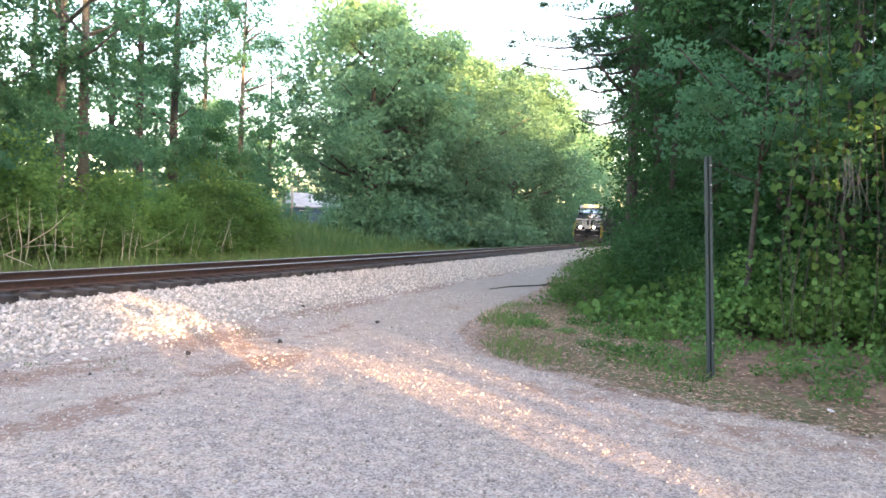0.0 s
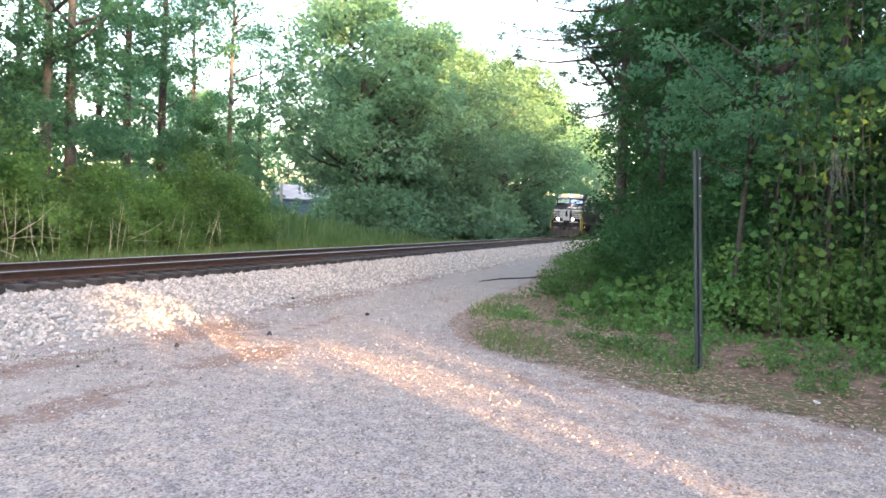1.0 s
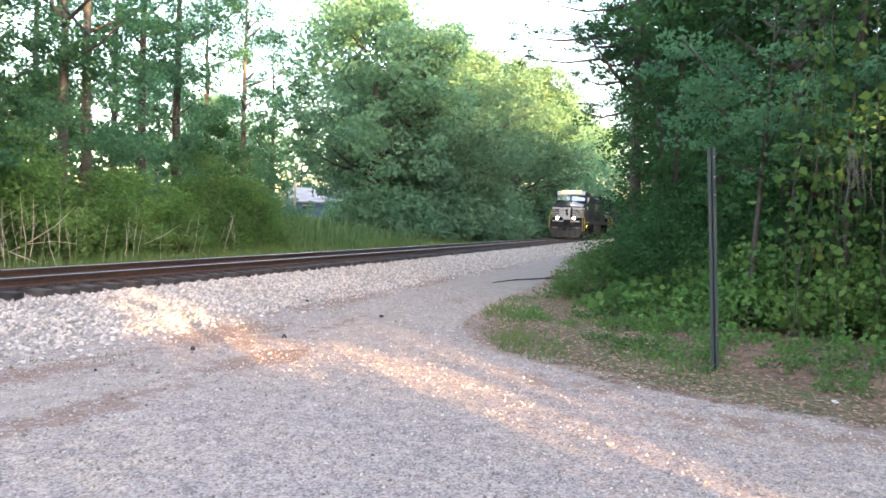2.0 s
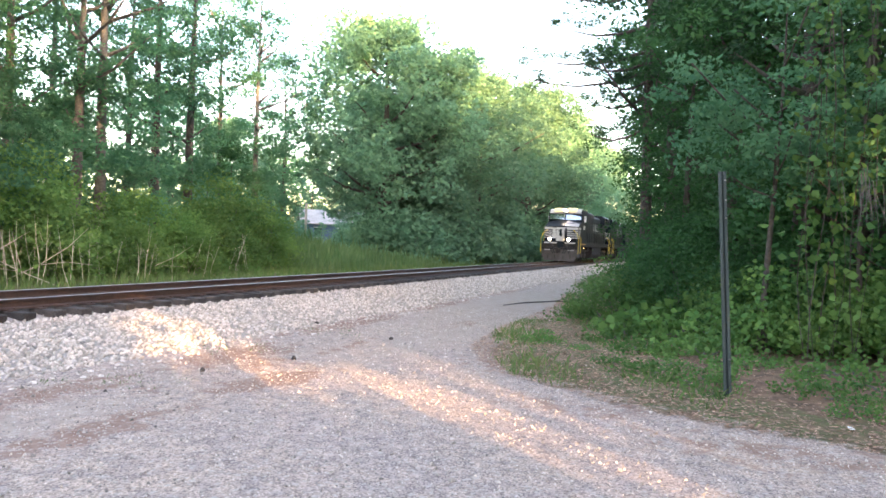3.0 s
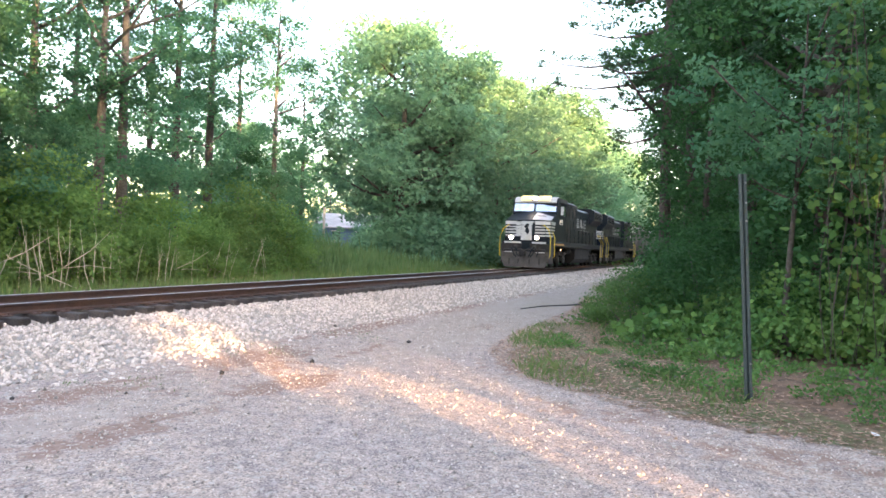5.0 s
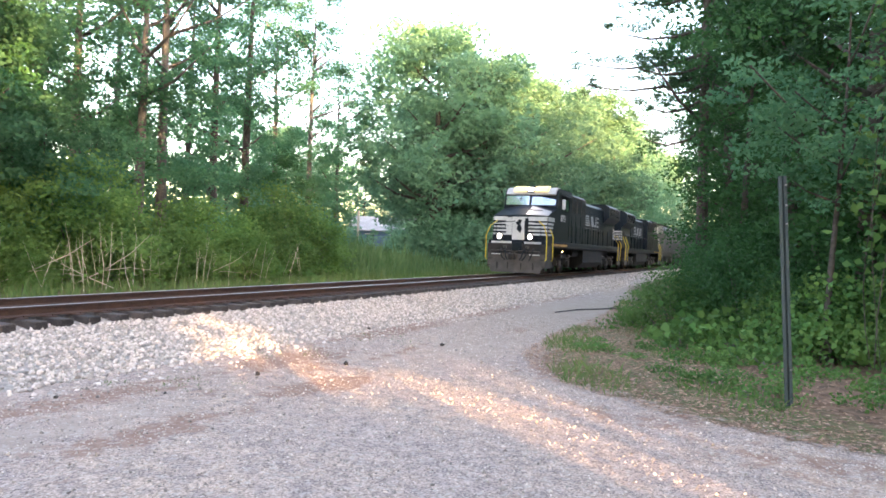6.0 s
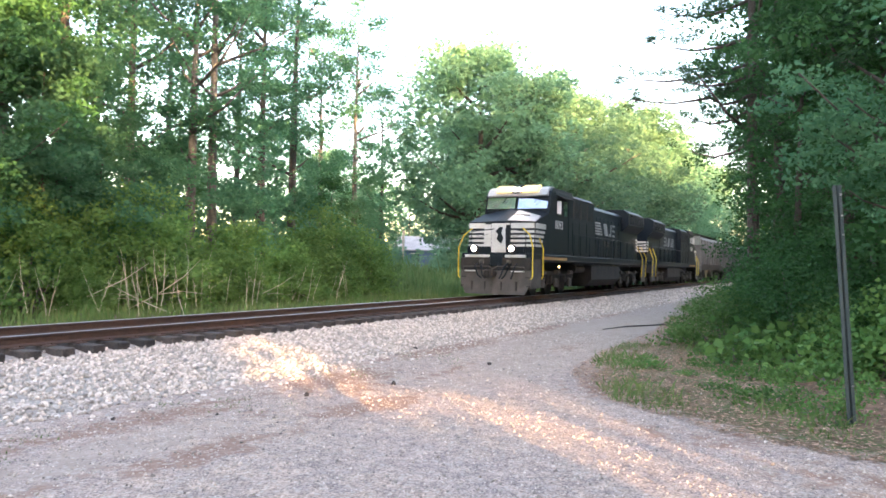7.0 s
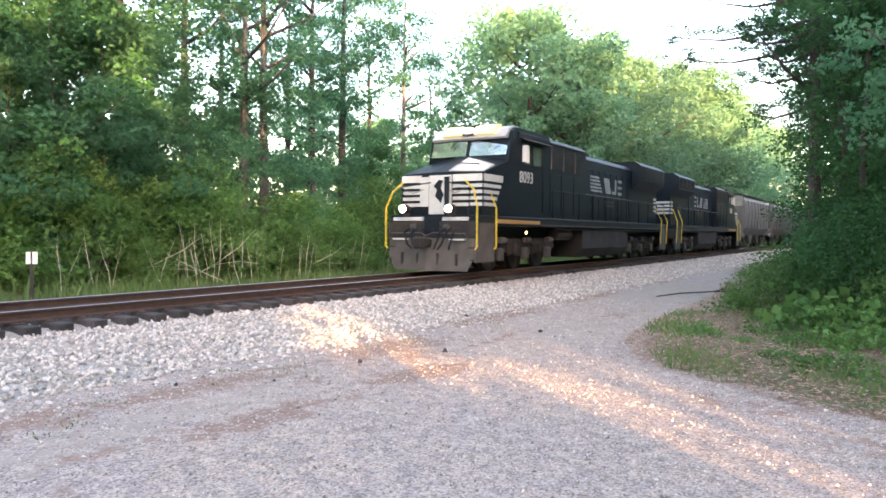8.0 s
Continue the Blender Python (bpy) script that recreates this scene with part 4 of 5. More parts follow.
def hopper(label):
    car = empty("hopper_car", Matrix(), label, "freight car", "train")
    side = [(-1.0, 1.2), (-1.5, 1.75), (-1.58, 3.0), (-1.5, 4.1), (-0.9, 4.55), (0.9, 4.55), (1.5, 4.1), (1.58, 3.0), (1.5, 1.75), (1.0, 1.2)]
    body = part("body", Geo().prism(side, -15.6, -1.4, "x"), M_HOPPER, car, "grey rounded hopper body")
    for x in np.arange(-15.0, -1.6, 1.7):
        for sd in (-1, 1):
            part("rib", Geo().prism([(sd * 1.49, 1.75), (sd * 1.6, 3.0), (sd * 1.5, 4.12), (sd * 1.56, 4.12), (sd * 1.66, 3.0), (sd * 1.55, 1.75)], x, x + 0.07, "x"), M_HOPPER, body)
    for x in np.arange(-14.4, -2.0, 2.3):
        part("roof_hatch", Geo().prism([(x + 0.4 * math.cos(q * 0.628), 0.4 * math.sin(q * 0.628)) for q in range(10)], 4.5, 4.72, "z"), M_HOPPER, body)
    part("roof_walk", Geo().box(-16.3, -0.7, 0.7, 1.15, 4.62, 4.66).box(-16.3, -0.7, -1.15, -0.7, 4.62, 4.66), M_SOOT, car)
    for x, k in ((-1.4, 1), (-15.6, -1)):
        part("end_sheet", Geo().add([(x, -1.4, 3.6), (x, 1.4, 3.6), (x, 1.4, 4.4), (x, -1.4, 4.4), (x + 0.9 * k, -1.4, 4.4), (x + 0.9 * k, 1.4, 4.4)], [(0, 1, 2, 3), (3, 2, 5, 4), (0, 4, 5, 1), (0, 3, 4), (1, 5, 2)]), M_WHITE, car, "pale end sheet")
        part("end_platform", Geo().cbox(*sorted((x, x + 1.1 * k)), -1.5, 1.5, 1.1, 1.35, 0.02), M_HOPPER, car)
        for y in (-1.45, 1.45):
            lad = part("ladder", Geo().tube([(x + 0.8 * k, y, 1.0), (x + 0.8 * k, y, 4.5)], 0.025).tube([(x + 0.3 * k, y, 1.0), (x + 0.3 * k, y, 4.5)], 0.025), M_HOPPER, car)
            for z in np.arange(1.3, 4.5, 0.4):
                part("rung", Geo().tube([(x + 0.3 * k, y, z), (x + 0.8 * k, y, z)], 0.015, 5), M_HOPPER, lad)
    for x in (-12.6, -8.5, -4.4):
        part("hopper_outlet", Geo().prism([(x - 1.3, 1.3), (x - 0.3, 0.4), (x + 0.3, 0.4), (x + 1.3, 1.3)], -0.9, 0.9, "y"), M_HOPPER, car)
    part("centre_sill", Geo().box(-17.0, 0.0, -0.2, 0.2, 0.85, 1.15), M_SOOT, car)
    truck(car, -2.6, 2, 1.75, 0.46)
    truck(car, -14.4, 2, 1.75, 0.46)
    return car


FRONT = [(0.0, 65.1), (1.0, 56.9), (2.5, 44.45), (3.5, 35.8), (4.5, 27.1), (5.5, 18.35), (6.5, 10.1), (7.0, 5.85), (7.5, 1.6), (8.0, -2.5)]
TRAIN = [(locomotive("black freight locomotive with white nose stripes and glowing lights", "8093", True), 0.0, 4.0, 17.2),
         (locomotive("second black freight locomotive coupled behind, long striped hood leading", "2689", False, True), 22.3, 4.0, 17.2)]
for i in range(3):
    TRAIN.append((hopper("grey covered hopper freight car with ribbed sides"), 44.6 + i * 17.6, 2.6, 14.4))


def vehicle_pose(s, a, b):
    """Pose of a vehicle whose front sheet is at s, with truck centres a and b behind it."""
    ax, ay, _ = line(s + a)
    bx, by, _ = line(s + b)
    d = Vector((ax - bx, ay - by, 0)).normalized()
    m = Matrix(((d.x, -d.y, 0, ax + d.x * a), (d.y, d.x, 0, ay + d.y * a), (0, 0, 1, RAIL + 0.004), (0, 0, 0, 1)))
    return m


def front_at(t):
    ts, fs = zip(*FRONT)
    return float(np.interp(t, ts, fs))


def motions():
    for ob, back, a, b in TRAIN:
        walk(ob, [(t, vehicle_pose(s + back, a, b)) for t, s in FRONT])
    for ws, x, r in SPIN:
        rows = []
        for k in range(0, 241, 2):
            t = k / 30
            rows.append((t, pose(x, 0, r, 0, math.degrees((front_at(0) - front_at(t)) / r), 0)))
        walk(ws, rows)


# ------------------------------------------------------------------ trees and plants
def crown_points(rng, clumps, per, r, z0, z1, clump_r, flat=0.55, shell=0.5, top=1.0):
    """Leaf places in flattened clumps, spread through an egg-shaped crown; and the clump centres."""
    c = []
    while len(c) < clumps:
        h = rng.uniform(0, 1) ** top
        w = math.sin(math.pi * (0.17 + 0.75 * h)) ** 0.65
        a, q = rng.uniform(0, 2 * math.pi), rng.uniform(shell, 1.0) * rng.uniform(0.75, 1.12)
        c.append((r * w * q * math.cos(a), r * w * q * math.sin(a), z0 + (z1 - z0) * h))
    c = np.array(c)
    n = rng.poisson(per, clumps)
    base = np.repeat(c, n, 0)
    size = np.repeat(clump_r * rng.uniform(0.55, 1.3, clumps), n)[:, None]
    off = rng.normal(size=(len(base), 3))
    off /= np.linalg.norm(off, axis=1)[:, None]
    off *= rng.uniform(0.15, 1.0, (len(base), 1)) ** 0.5
    off[:, 2] *= flat
    return base + off * size, c


def tree(name, label, seed, height, r, z0, clumps, per, clump_r, leaf, mat, trunk_r, bark, limbs=7, lean=(0, 0), wide=0.55, shell=0.5, top=1.0, flat=0.55):
    rng = np.random.default_rng(seed)
    t = empty(name, Matrix(), label, "tree", "")
    k = 8
    axis = [(lean[0] * q * q * height + 0.12 * math.sin(3 * q + seed), lean[1] * q * q * height + 0.12 * math.cos(2.3 * q + seed), height * 0.93 * q) for q in np.linspace(0, 1, k)]
    rad = [trunk_r * (1.35 if i == 0 else 1.0) * (1 - 0.88 * i / (k - 1)) for i in range(k)]
    axis[0] = (axis[0][0], axis[0][1], -0.25)
    part("trunk", Geo().tube(axis, rad, 9), bark, t, smooth=True)
    pts, centres = crown_points(rng, clumps, per, r, z0, height, clump_r, flat, shell, top)
    q = np.clip(pts[:, 2:] / height, 0, 1)
    pts[:, :2] += q * q * height * np.array(lean)
    part_ob = new("crown", cards("crown", leaves(rng, pts, leaf, wide=wide), mat))
    part_ob.parent = t
    for i in rng.choice(len(centres), min(limbs, len(centres)), replace=False):
        c = centres[i]
        h = max(0.12, min(0.9, (c[2] - 0.35 * math.hypot(c[0], c[1])) / height))
        a = Vector((lean[0] * h * h * height, lean[1] * h * h * height, h * height * 0.93))
        e = Vector(c)
        mid = a.lerp(e, 0.5) + Vector((0, 0, -0.06 * (e - a).length))
        part("limb", Geo().tube([a, mid, e], [trunk_r * 0.36, trunk_r * 0.22, 0.015], 6), bark, t, smooth=True)
    return t


def bush(name, label, seed, h, r, clumps, per, clump_r, leaf, mat, wide=0.6, stems=6, category="bush"):
    rng = np.random.default_rng(seed)
    t = empty(name, Matrix(), label, category)
    c = []
    for _ in range(clumps):
        a, q = rng.uniform(0, 2 * math.pi), rng.uniform(0, 1) ** 0.6
        top = h * (1 - 0.75 * q ** 2.2)
        c.append((r * q * math.cos(a), r * q * math.sin(a), top * rng.uniform(0.25, 1.0)))
    c = np.array(c)
    n = rng.poisson(per, clumps)
    base = np.repeat(c, n, 0)
    off = rng.normal(size=(len(base), 3)) * clump_r * 0.55
    off[:, 2] *= 0.6
    pts = base + off
    pts[:, 2] = np.maximum(pts[:, 2], 0.03)
    ob = new("foliage", cards("foliage", leaves(rng, pts, leaf, wide=wide), mat))
    ob.parent = t
    for i in range(stems):
        e = c[int(rng.integers(len(c)))]
        part("stem", Geo().tube([(e[0] * 0.25, e[1] * 0.25, -0.1), (e[0] * 0.6, e[1] * 0.6, e[2] * 0.6), tuple(e)], [0.03, 0.02, 0.008], 5), M_BARK_PALE, t)
    return t


def spot(az, v):
    """Plan place on the bearing az (degrees, clockwise from +y) at v metres beside the line."""
    d = np.arange(2, 160, 0.1)
    x, y = d * math.sin(radians(az)), d * math.cos(radians(az))
    _, vv = beside(x, y)
    i = int(np.argmin(abs(vv - v)))
    return x[i], y[i]


def put(ob, x, y, turn=0.0, k=1.0, dz=0.0):
    return pose(x, y, float(ground_height(x, y)) + dz, 0, 0, turn) @ Matrix.Scale(k, 4)


def plant(masters, places):
    """Set each place (x, y, turn, size, which) with a copy of a master; the master itself takes its first place."""
    used = set()
    for x, y, turn, k, w in places:
        m = masters[w % len(masters)]
        if id(m) in used:
            copy_thing(m, put(m, x, y, turn, k))
        else:
            m.matrix_basis = put(m, x, y, turn, k)
            used.add(id(m))
    for m in masters:
        if id(m) not in used:
            for o in (*m.children_recursive, m):
                bpy.data.objects.remove(o)


def build_left_wood():
    rng = np.random.default_rng(21)
    tall = [tree("broadleaf_tree", "tall broadleaf tree with open green crown over trackside brush", 30 + i, 17 + 1.5 * i, 4.3, 3.2, 95, 165, 0.95, 0.165, M_LEAF, 0.24 + 0.03 * (i % 2),
                 M_BARK_PALE if i % 2 == 0 else M_BARK, 9, (0.02 * (i - 1.5), 0.01 * i), shell=0.25, top=0.8) for i in range(4)]
    rows = []
    for az, v, w, k in ((-28.4, -10.5, 0, 1.0), (-26.5, -10.2, 2, 1.0), (-23.2, -12, 1, 0.95), (-20.9, -13, 3, 0.95), (-15.8, -13, 2, 0.85), (-13.8, -17, 1, 0.8),
                        (-32.4, -12.5, 0, 1.05), (-35.0, -16, 3, 1.0), (-37.2, -10.5, 1, 1.05), (-40.4, -10, 2, 1.1), (-42.2, -11.5, 3, 1.05), (-45.0, -10, 0, 1.1), (-48, -12, 1, 1.1),
                        (-18.4, -16, 0, 0.9), (-30.0, -19, 2, 1.0), (-24.8, -22, 3, 1.0), (-38.5, -17, 0, 1.1), (-43.5, -19, 2, 1.1), (-54, -11, 3, 1.1)):
        x, y = spot(az, v)
        rows.append((x, y, rng.uniform(0, 360), k, w))
    plant(tall, rows)
    # understorey: dense small trees between the brush and the tall trees
    low = [tree("young_tree", "young leafy tree under taller trackside trees", 60 + i, 6.5 + i, 2.3, 0.8, 75, 140, 0.7, 0.13, M_LEAF_DARK if i == 2 else M_LEAF, 0.07, M_BARK, 5, shell=0.2) for i in range(3)]
    rows = []
    for az, v, k, w in ((-46, -9, 1.15, 0), (-43.5, -8.8, 1.0, 1), (-41, -8.6, 1.15, 2), (-38.2, -9.0, 1.1, 0), (-36.3, -9.4, 1.0, 1), (-34.2, -9.6, 0.85, 0), (-31.2, -9.5, 0.7, 1), (-24.5, -11, 0.62, 0), (-21, -12, 0.6, 1),
                        (-17.5, -11, 0.6, 2), (-15.6, -10.4, 0.62, 1), (-49, -9, 1.1, 1), (-29.5, -13, 0.7, 2), (-19.4, -14, 0.65, 0), (-53, -9, 1.1, 2), (-59, -9, 1.1, 0), (-14.6, -13.5, 0.6, 1), (-26, -15, 0.7, 1)):
        x, y = spot(az, v)
        rows.append((x, y, rng.uniform(0, 360), k, w))
    plant(low, rows)
    # brush along the line
    brush = [bush("brush", "dense green trackside brush with yellowish leaves", 80 + i, 2.9 + 0.3 * i, 1.9, 95, 88, 0.5, 0.122, M_LEAF_BUSH, 0.6, 7) for i in range(3)]
    rows = []
    for s in np.arange(-24, 8.5, 1.75):
        v = -8.0 + rng.uniform(-0.5, 0.4)
        x, y, _ = line(s, v)
        rows.append((float(x), float(y), rng.uniform(0, 360), rng.uniform(0.85, 1.15) * (1.0 if s < 7 else 0.8), int(rng.integers(3))))
    for s in np.arange(-23, 10, 3.1):
        x, y, _ = line(s, -6.9 + rng.uniform(-0.3, 0.3))
        rows.append((float(x), float(y), rng.uniform(0, 360), rng.uniform(0.4, 0.6), int(rng.integers(3))))
    plant(brush, rows)


def build_far_trees():
    rng = np.random.default_rng(5)
    oaks = [tree("oak_tree", "large rounded oak with dense grey-green crown", 100 + i, 16.5, 7.8 - 0.4 * i, 3.4, 270 - 50 * i, 84, 1.5, 0.36, M_LEAF_OAK, 0.42, M_BARK, 14, shell=0.2, top=0.8, flat=0.62) for i in range(2)]
    rows = [(-5.6, 53, 10, 1.04, 0), (-2.0, 57, 150, 0.98, 1), (1.8, 64, 120, 1.0, 1), (8.0, 82, 200, 1.12, 0), (-1.8, 71, 60, 0.95, 1), (14.5, 104, 20, 1.25, 1), (5.5, 96, 20, 1.1, 0), (22, 128, 80, 1.2, 0), (30, 142, 0, 1.25, 1), (-25, 78, 300, 0.8, 1), (-7.5, 61, 210, 0.85, 1)]
    plant(oaks, rows)
    hedge = [bush("thicket", "leafy green thicket at the foot of trees, some added unseen to screen the sun", 110 + i, 3.2, 2.6, 70, 46, 0.8, 0.31, M_LEAF_OAK, 0.6, 5) for i in range(2)]
    rows = []
    for s in np.arange(27, 100, 2.6):
        x, y, _ = line(s, -8.3 + rng.uniform(-0.8, 0.5))
        rows.append((float(x), float(y), rng.uniform(0, 360), rng.uniform(0.9, 1.5), int(rng.integers(2))))
    for x, y, k in ((-6.0, 50, 0.8), (-4.0, 50, 1.0), (-1.5, 55, 1.1), (-23, 66, 0.8), (-16.4, 72, 0.7), (-9.6, 68, 0.75), (-18.5, 64, 0.7)):
        rows.append((x, y, 40, k, 0))
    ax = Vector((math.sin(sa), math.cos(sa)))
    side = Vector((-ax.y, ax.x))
    # unseen thickets added behind the eye, cutting the low sun into streaks
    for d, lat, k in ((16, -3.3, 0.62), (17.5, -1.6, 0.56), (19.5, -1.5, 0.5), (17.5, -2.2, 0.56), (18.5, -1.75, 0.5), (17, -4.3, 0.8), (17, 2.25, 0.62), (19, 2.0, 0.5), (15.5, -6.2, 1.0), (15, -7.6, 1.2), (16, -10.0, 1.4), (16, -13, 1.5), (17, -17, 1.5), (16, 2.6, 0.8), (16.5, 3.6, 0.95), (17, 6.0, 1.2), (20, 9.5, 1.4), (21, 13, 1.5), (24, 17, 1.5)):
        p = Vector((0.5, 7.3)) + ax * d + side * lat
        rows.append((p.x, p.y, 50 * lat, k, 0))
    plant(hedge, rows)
    back = [tree("distant_tree", "tree in soft green leaf, far off and in unseen rows that block the sun", 120 + i, 15, 5.5, 1.2, 90, 27, 1.5, 0.62, M_LEAF_OAK if i else M_LEAF, 0.3, M_BARK, 4, shell=0.3) for i in range(3)]
    rows = []
    for az in np.arange(-66, 2, 3.4):
        d = rng.uniform(95, 130)
        rows.append((d * math.sin(radians(az)), d * math.cos(radians(az)), rng.uniform(0, 360), rng.uniform(0.5, 0.72) if -17 < az < -8 else rng.uniform(0.75, 1.0), int(rng.integers(3))))
    for az in (-60, -54, -49, -45, -41, -36, -33, -29, -22, -19):
        d = rng.uniform(52, 75)
        rows.append((d * math.sin(radians(az)), d * math.cos(radians(az)), rng.uniform(0, 360), 0.85, int(rng.integers(3))))
    for s in np.arange(45, 150, 8):
        x, y, _ = line(s, 13 + rng.uniform(0, 4))
        rows.append((float(x), float(y), rng.uniform(0, 360), 1.0, int(rng.integers(3))))
    # next rows are hidden by the right wood, added to shade train and oaks
    for s in np.arange(25, 170, 9):
        x, y, _ = line(s, 24 + rng.uniform(0, 6))
        rows.append((float(x), float(y), rng.uniform(0, 360), 1.15, int(rng.integers(3))))
    for s in np.arange(58, 165, 4.6):
        x, y, _ = line(s, 10.5 + rng.uniform(0, 3))
        rows.append((float(x), float(y), rng.uniform(0, 360), rng.uniform(1.1, 1.4), int(rng.integers(3))))
    for s in np.arange(30, 170, 9):
        x, y, _ = line(s, 36 + rng.uniform(0, 6))
        rows.append((float(x), float(y), rng.uniform(0, 360), 1.45, int(rng.integers(3))))
    for s in np.arange(14, 50, 6.0):
        x, y, _ = line(s, 13.5)
        rows.append((float(x), float(y), 37 * s, 0.8, int(s) % 3))
    for x, y, k in ((18, 40, 1.3), (24, 46, 1.4), (28, 36, 1.4), (34, 44, 1.6), (22, 29, 1.2), (31, 27, 1.4), (38, 33, 1.6), (19, 53, 1.3), (41, 22, 1.6), (27, 20, 1.3), (33, 14, 1.4), (46, 40, 1.7), (36, 56, 1.6), (44, 62, 1.7), (52, 52, 1.8), (24, 60, 1.3), (50, 30, 1.8), (48, 12, 1.7)):
        rows.append((x, y, rng.uniform(0, 360), k * 0.8, int(rng.integers(3))))
    for x, y, k in ((-18.2, 82, 0.34), (-11.2, 80, 0.36), (-14.0, 86, 0.27), (-16.0, 85, 0.22), (-17, 106, 0.9), (-20.5, 101, 0.85), (-13, 109, 0.9), (-24, 99, 0.9), (-9, 112, 1.0), (-27, 104, 0.9)):
        rows.append((x, y, rng.uniform(0, 360), k, int(rng.integers(3))))
    # unseen wood added on the evening side to block the sun, one gap left
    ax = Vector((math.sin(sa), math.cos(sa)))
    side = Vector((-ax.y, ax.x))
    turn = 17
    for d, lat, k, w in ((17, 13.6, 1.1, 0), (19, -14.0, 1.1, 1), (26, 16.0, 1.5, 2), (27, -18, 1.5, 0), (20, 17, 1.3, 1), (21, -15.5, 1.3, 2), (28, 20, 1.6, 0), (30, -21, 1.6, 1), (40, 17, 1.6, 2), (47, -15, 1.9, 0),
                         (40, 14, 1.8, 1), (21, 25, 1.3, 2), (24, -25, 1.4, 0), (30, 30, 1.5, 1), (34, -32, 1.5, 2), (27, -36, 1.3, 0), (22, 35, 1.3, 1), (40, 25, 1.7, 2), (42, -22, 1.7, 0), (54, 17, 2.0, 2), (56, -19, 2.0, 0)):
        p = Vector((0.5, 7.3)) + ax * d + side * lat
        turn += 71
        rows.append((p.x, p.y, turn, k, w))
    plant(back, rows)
    # slim trees added out of view; their high crowns trim the sun streaks
    slim = [tree("roadside_tree", "slim leafy tree with a high crown base, added unseen to block the sun", 130 + i, 9.5, 1.7, 2.8, 95, 110, 0.7, 0.2, M_LEAF_DARK, 0.09, M_BARK, 6, shell=0.1) for i in range(2)]
    rows = []
    for d, lat, k, w in ((16.5, -1.0, 0.84, 0), (18.5, 0.1, 0.9, 1), (17, 1.3, 0.8, 0), (17, -5.6, 0.9, 1), (18, -5.6, 1.1, 0), (19, 1.5, 1.0, 1), (19, 9.2, 1.3, 1), (20, -3.4, 1.4, 0), (23, -2.0, 1.5, 1), (20.5, 3.2, 1.5, 1), (26, 3.0, 1.7, 1), (27, -3.6, 1.8, 0), (28, 0.0, 1.6, 1), (23, -8.4, 1.45, 1), (25, -6.9, 1.3, 0), (57, -3, 3.1, 1), (55, 3, 3.0, 0), (58, 9, 3.2, 1), (63, 0.5, 3.5, 0)):
        p = Vector((0.5, 7.3)) + ax * d + side * lat
        rows.append((p.x, p.y, 90 * lat, k, w))
    plant(slim, rows)
    # saplings added out of view to break up the light in the gap
    thin = [tree("sapling", "thin sapling with sparse leaves, added unseen to dapple the sun", 136 + i, 3.4, 1.0, 0.9, 20, 24, 0.34, 0.12, M_LEAF, 0.025, M_BARK, 5, shell=0.1) for i in range(2)]
    rows = []
    for d, lat, k, w in ((21, -0.75, 1.0, 0), (22.5, 0.5, 0.9, 1), (23, -3.2, 1.2, 1)):
        p = Vector((0.5, 7.3)) + ax * d + side * lat
        rows.append((p.x, p.y, 90 * d, k, w))
    plant(thin, rows)


def pine_boughs(t, rng, tips):
    """Long boughs with needle tufts, from the trunk of a pine to the tips (in its space)."""
    for tip in tips:
        e = Vector(tip)
        a = Vector((0, 0, e.z + 0.25))
        path = [a.lerp(e, q) + Vector((0, 0, -0.35 * math.sin(q * math.pi))) for q in (0, 0.3, 0.6, 0.85, 1.0)]
        bough = part("bough", Geo().tube(path, [0.06, 0.045, 0.03, 0.018, 0.008], 6), M_BARK, t)
        pts = []
        for q in (0.35, 0.5, 0.62, 0.74, 0.84, 0.93, 1.0):
            for _ in range(2):
                c = np.array(a.lerp(e, q)) + rng.normal(0, 0.22, 3) * (1, 1, 0.7)
                off = rng.normal(size=(48, 3))
                pts.append(c + off / np.linalg.norm(off, axis=1)[:, None] * rng.uniform(0.05, 0.26, (48, 1)) * (1, 1, 0.6))
        ob = new("needles", cards("needles", leaves(rng, np.concatenate(pts), 0.17, wide=0.14), M_NEEDLE))
        ob.parent = bough


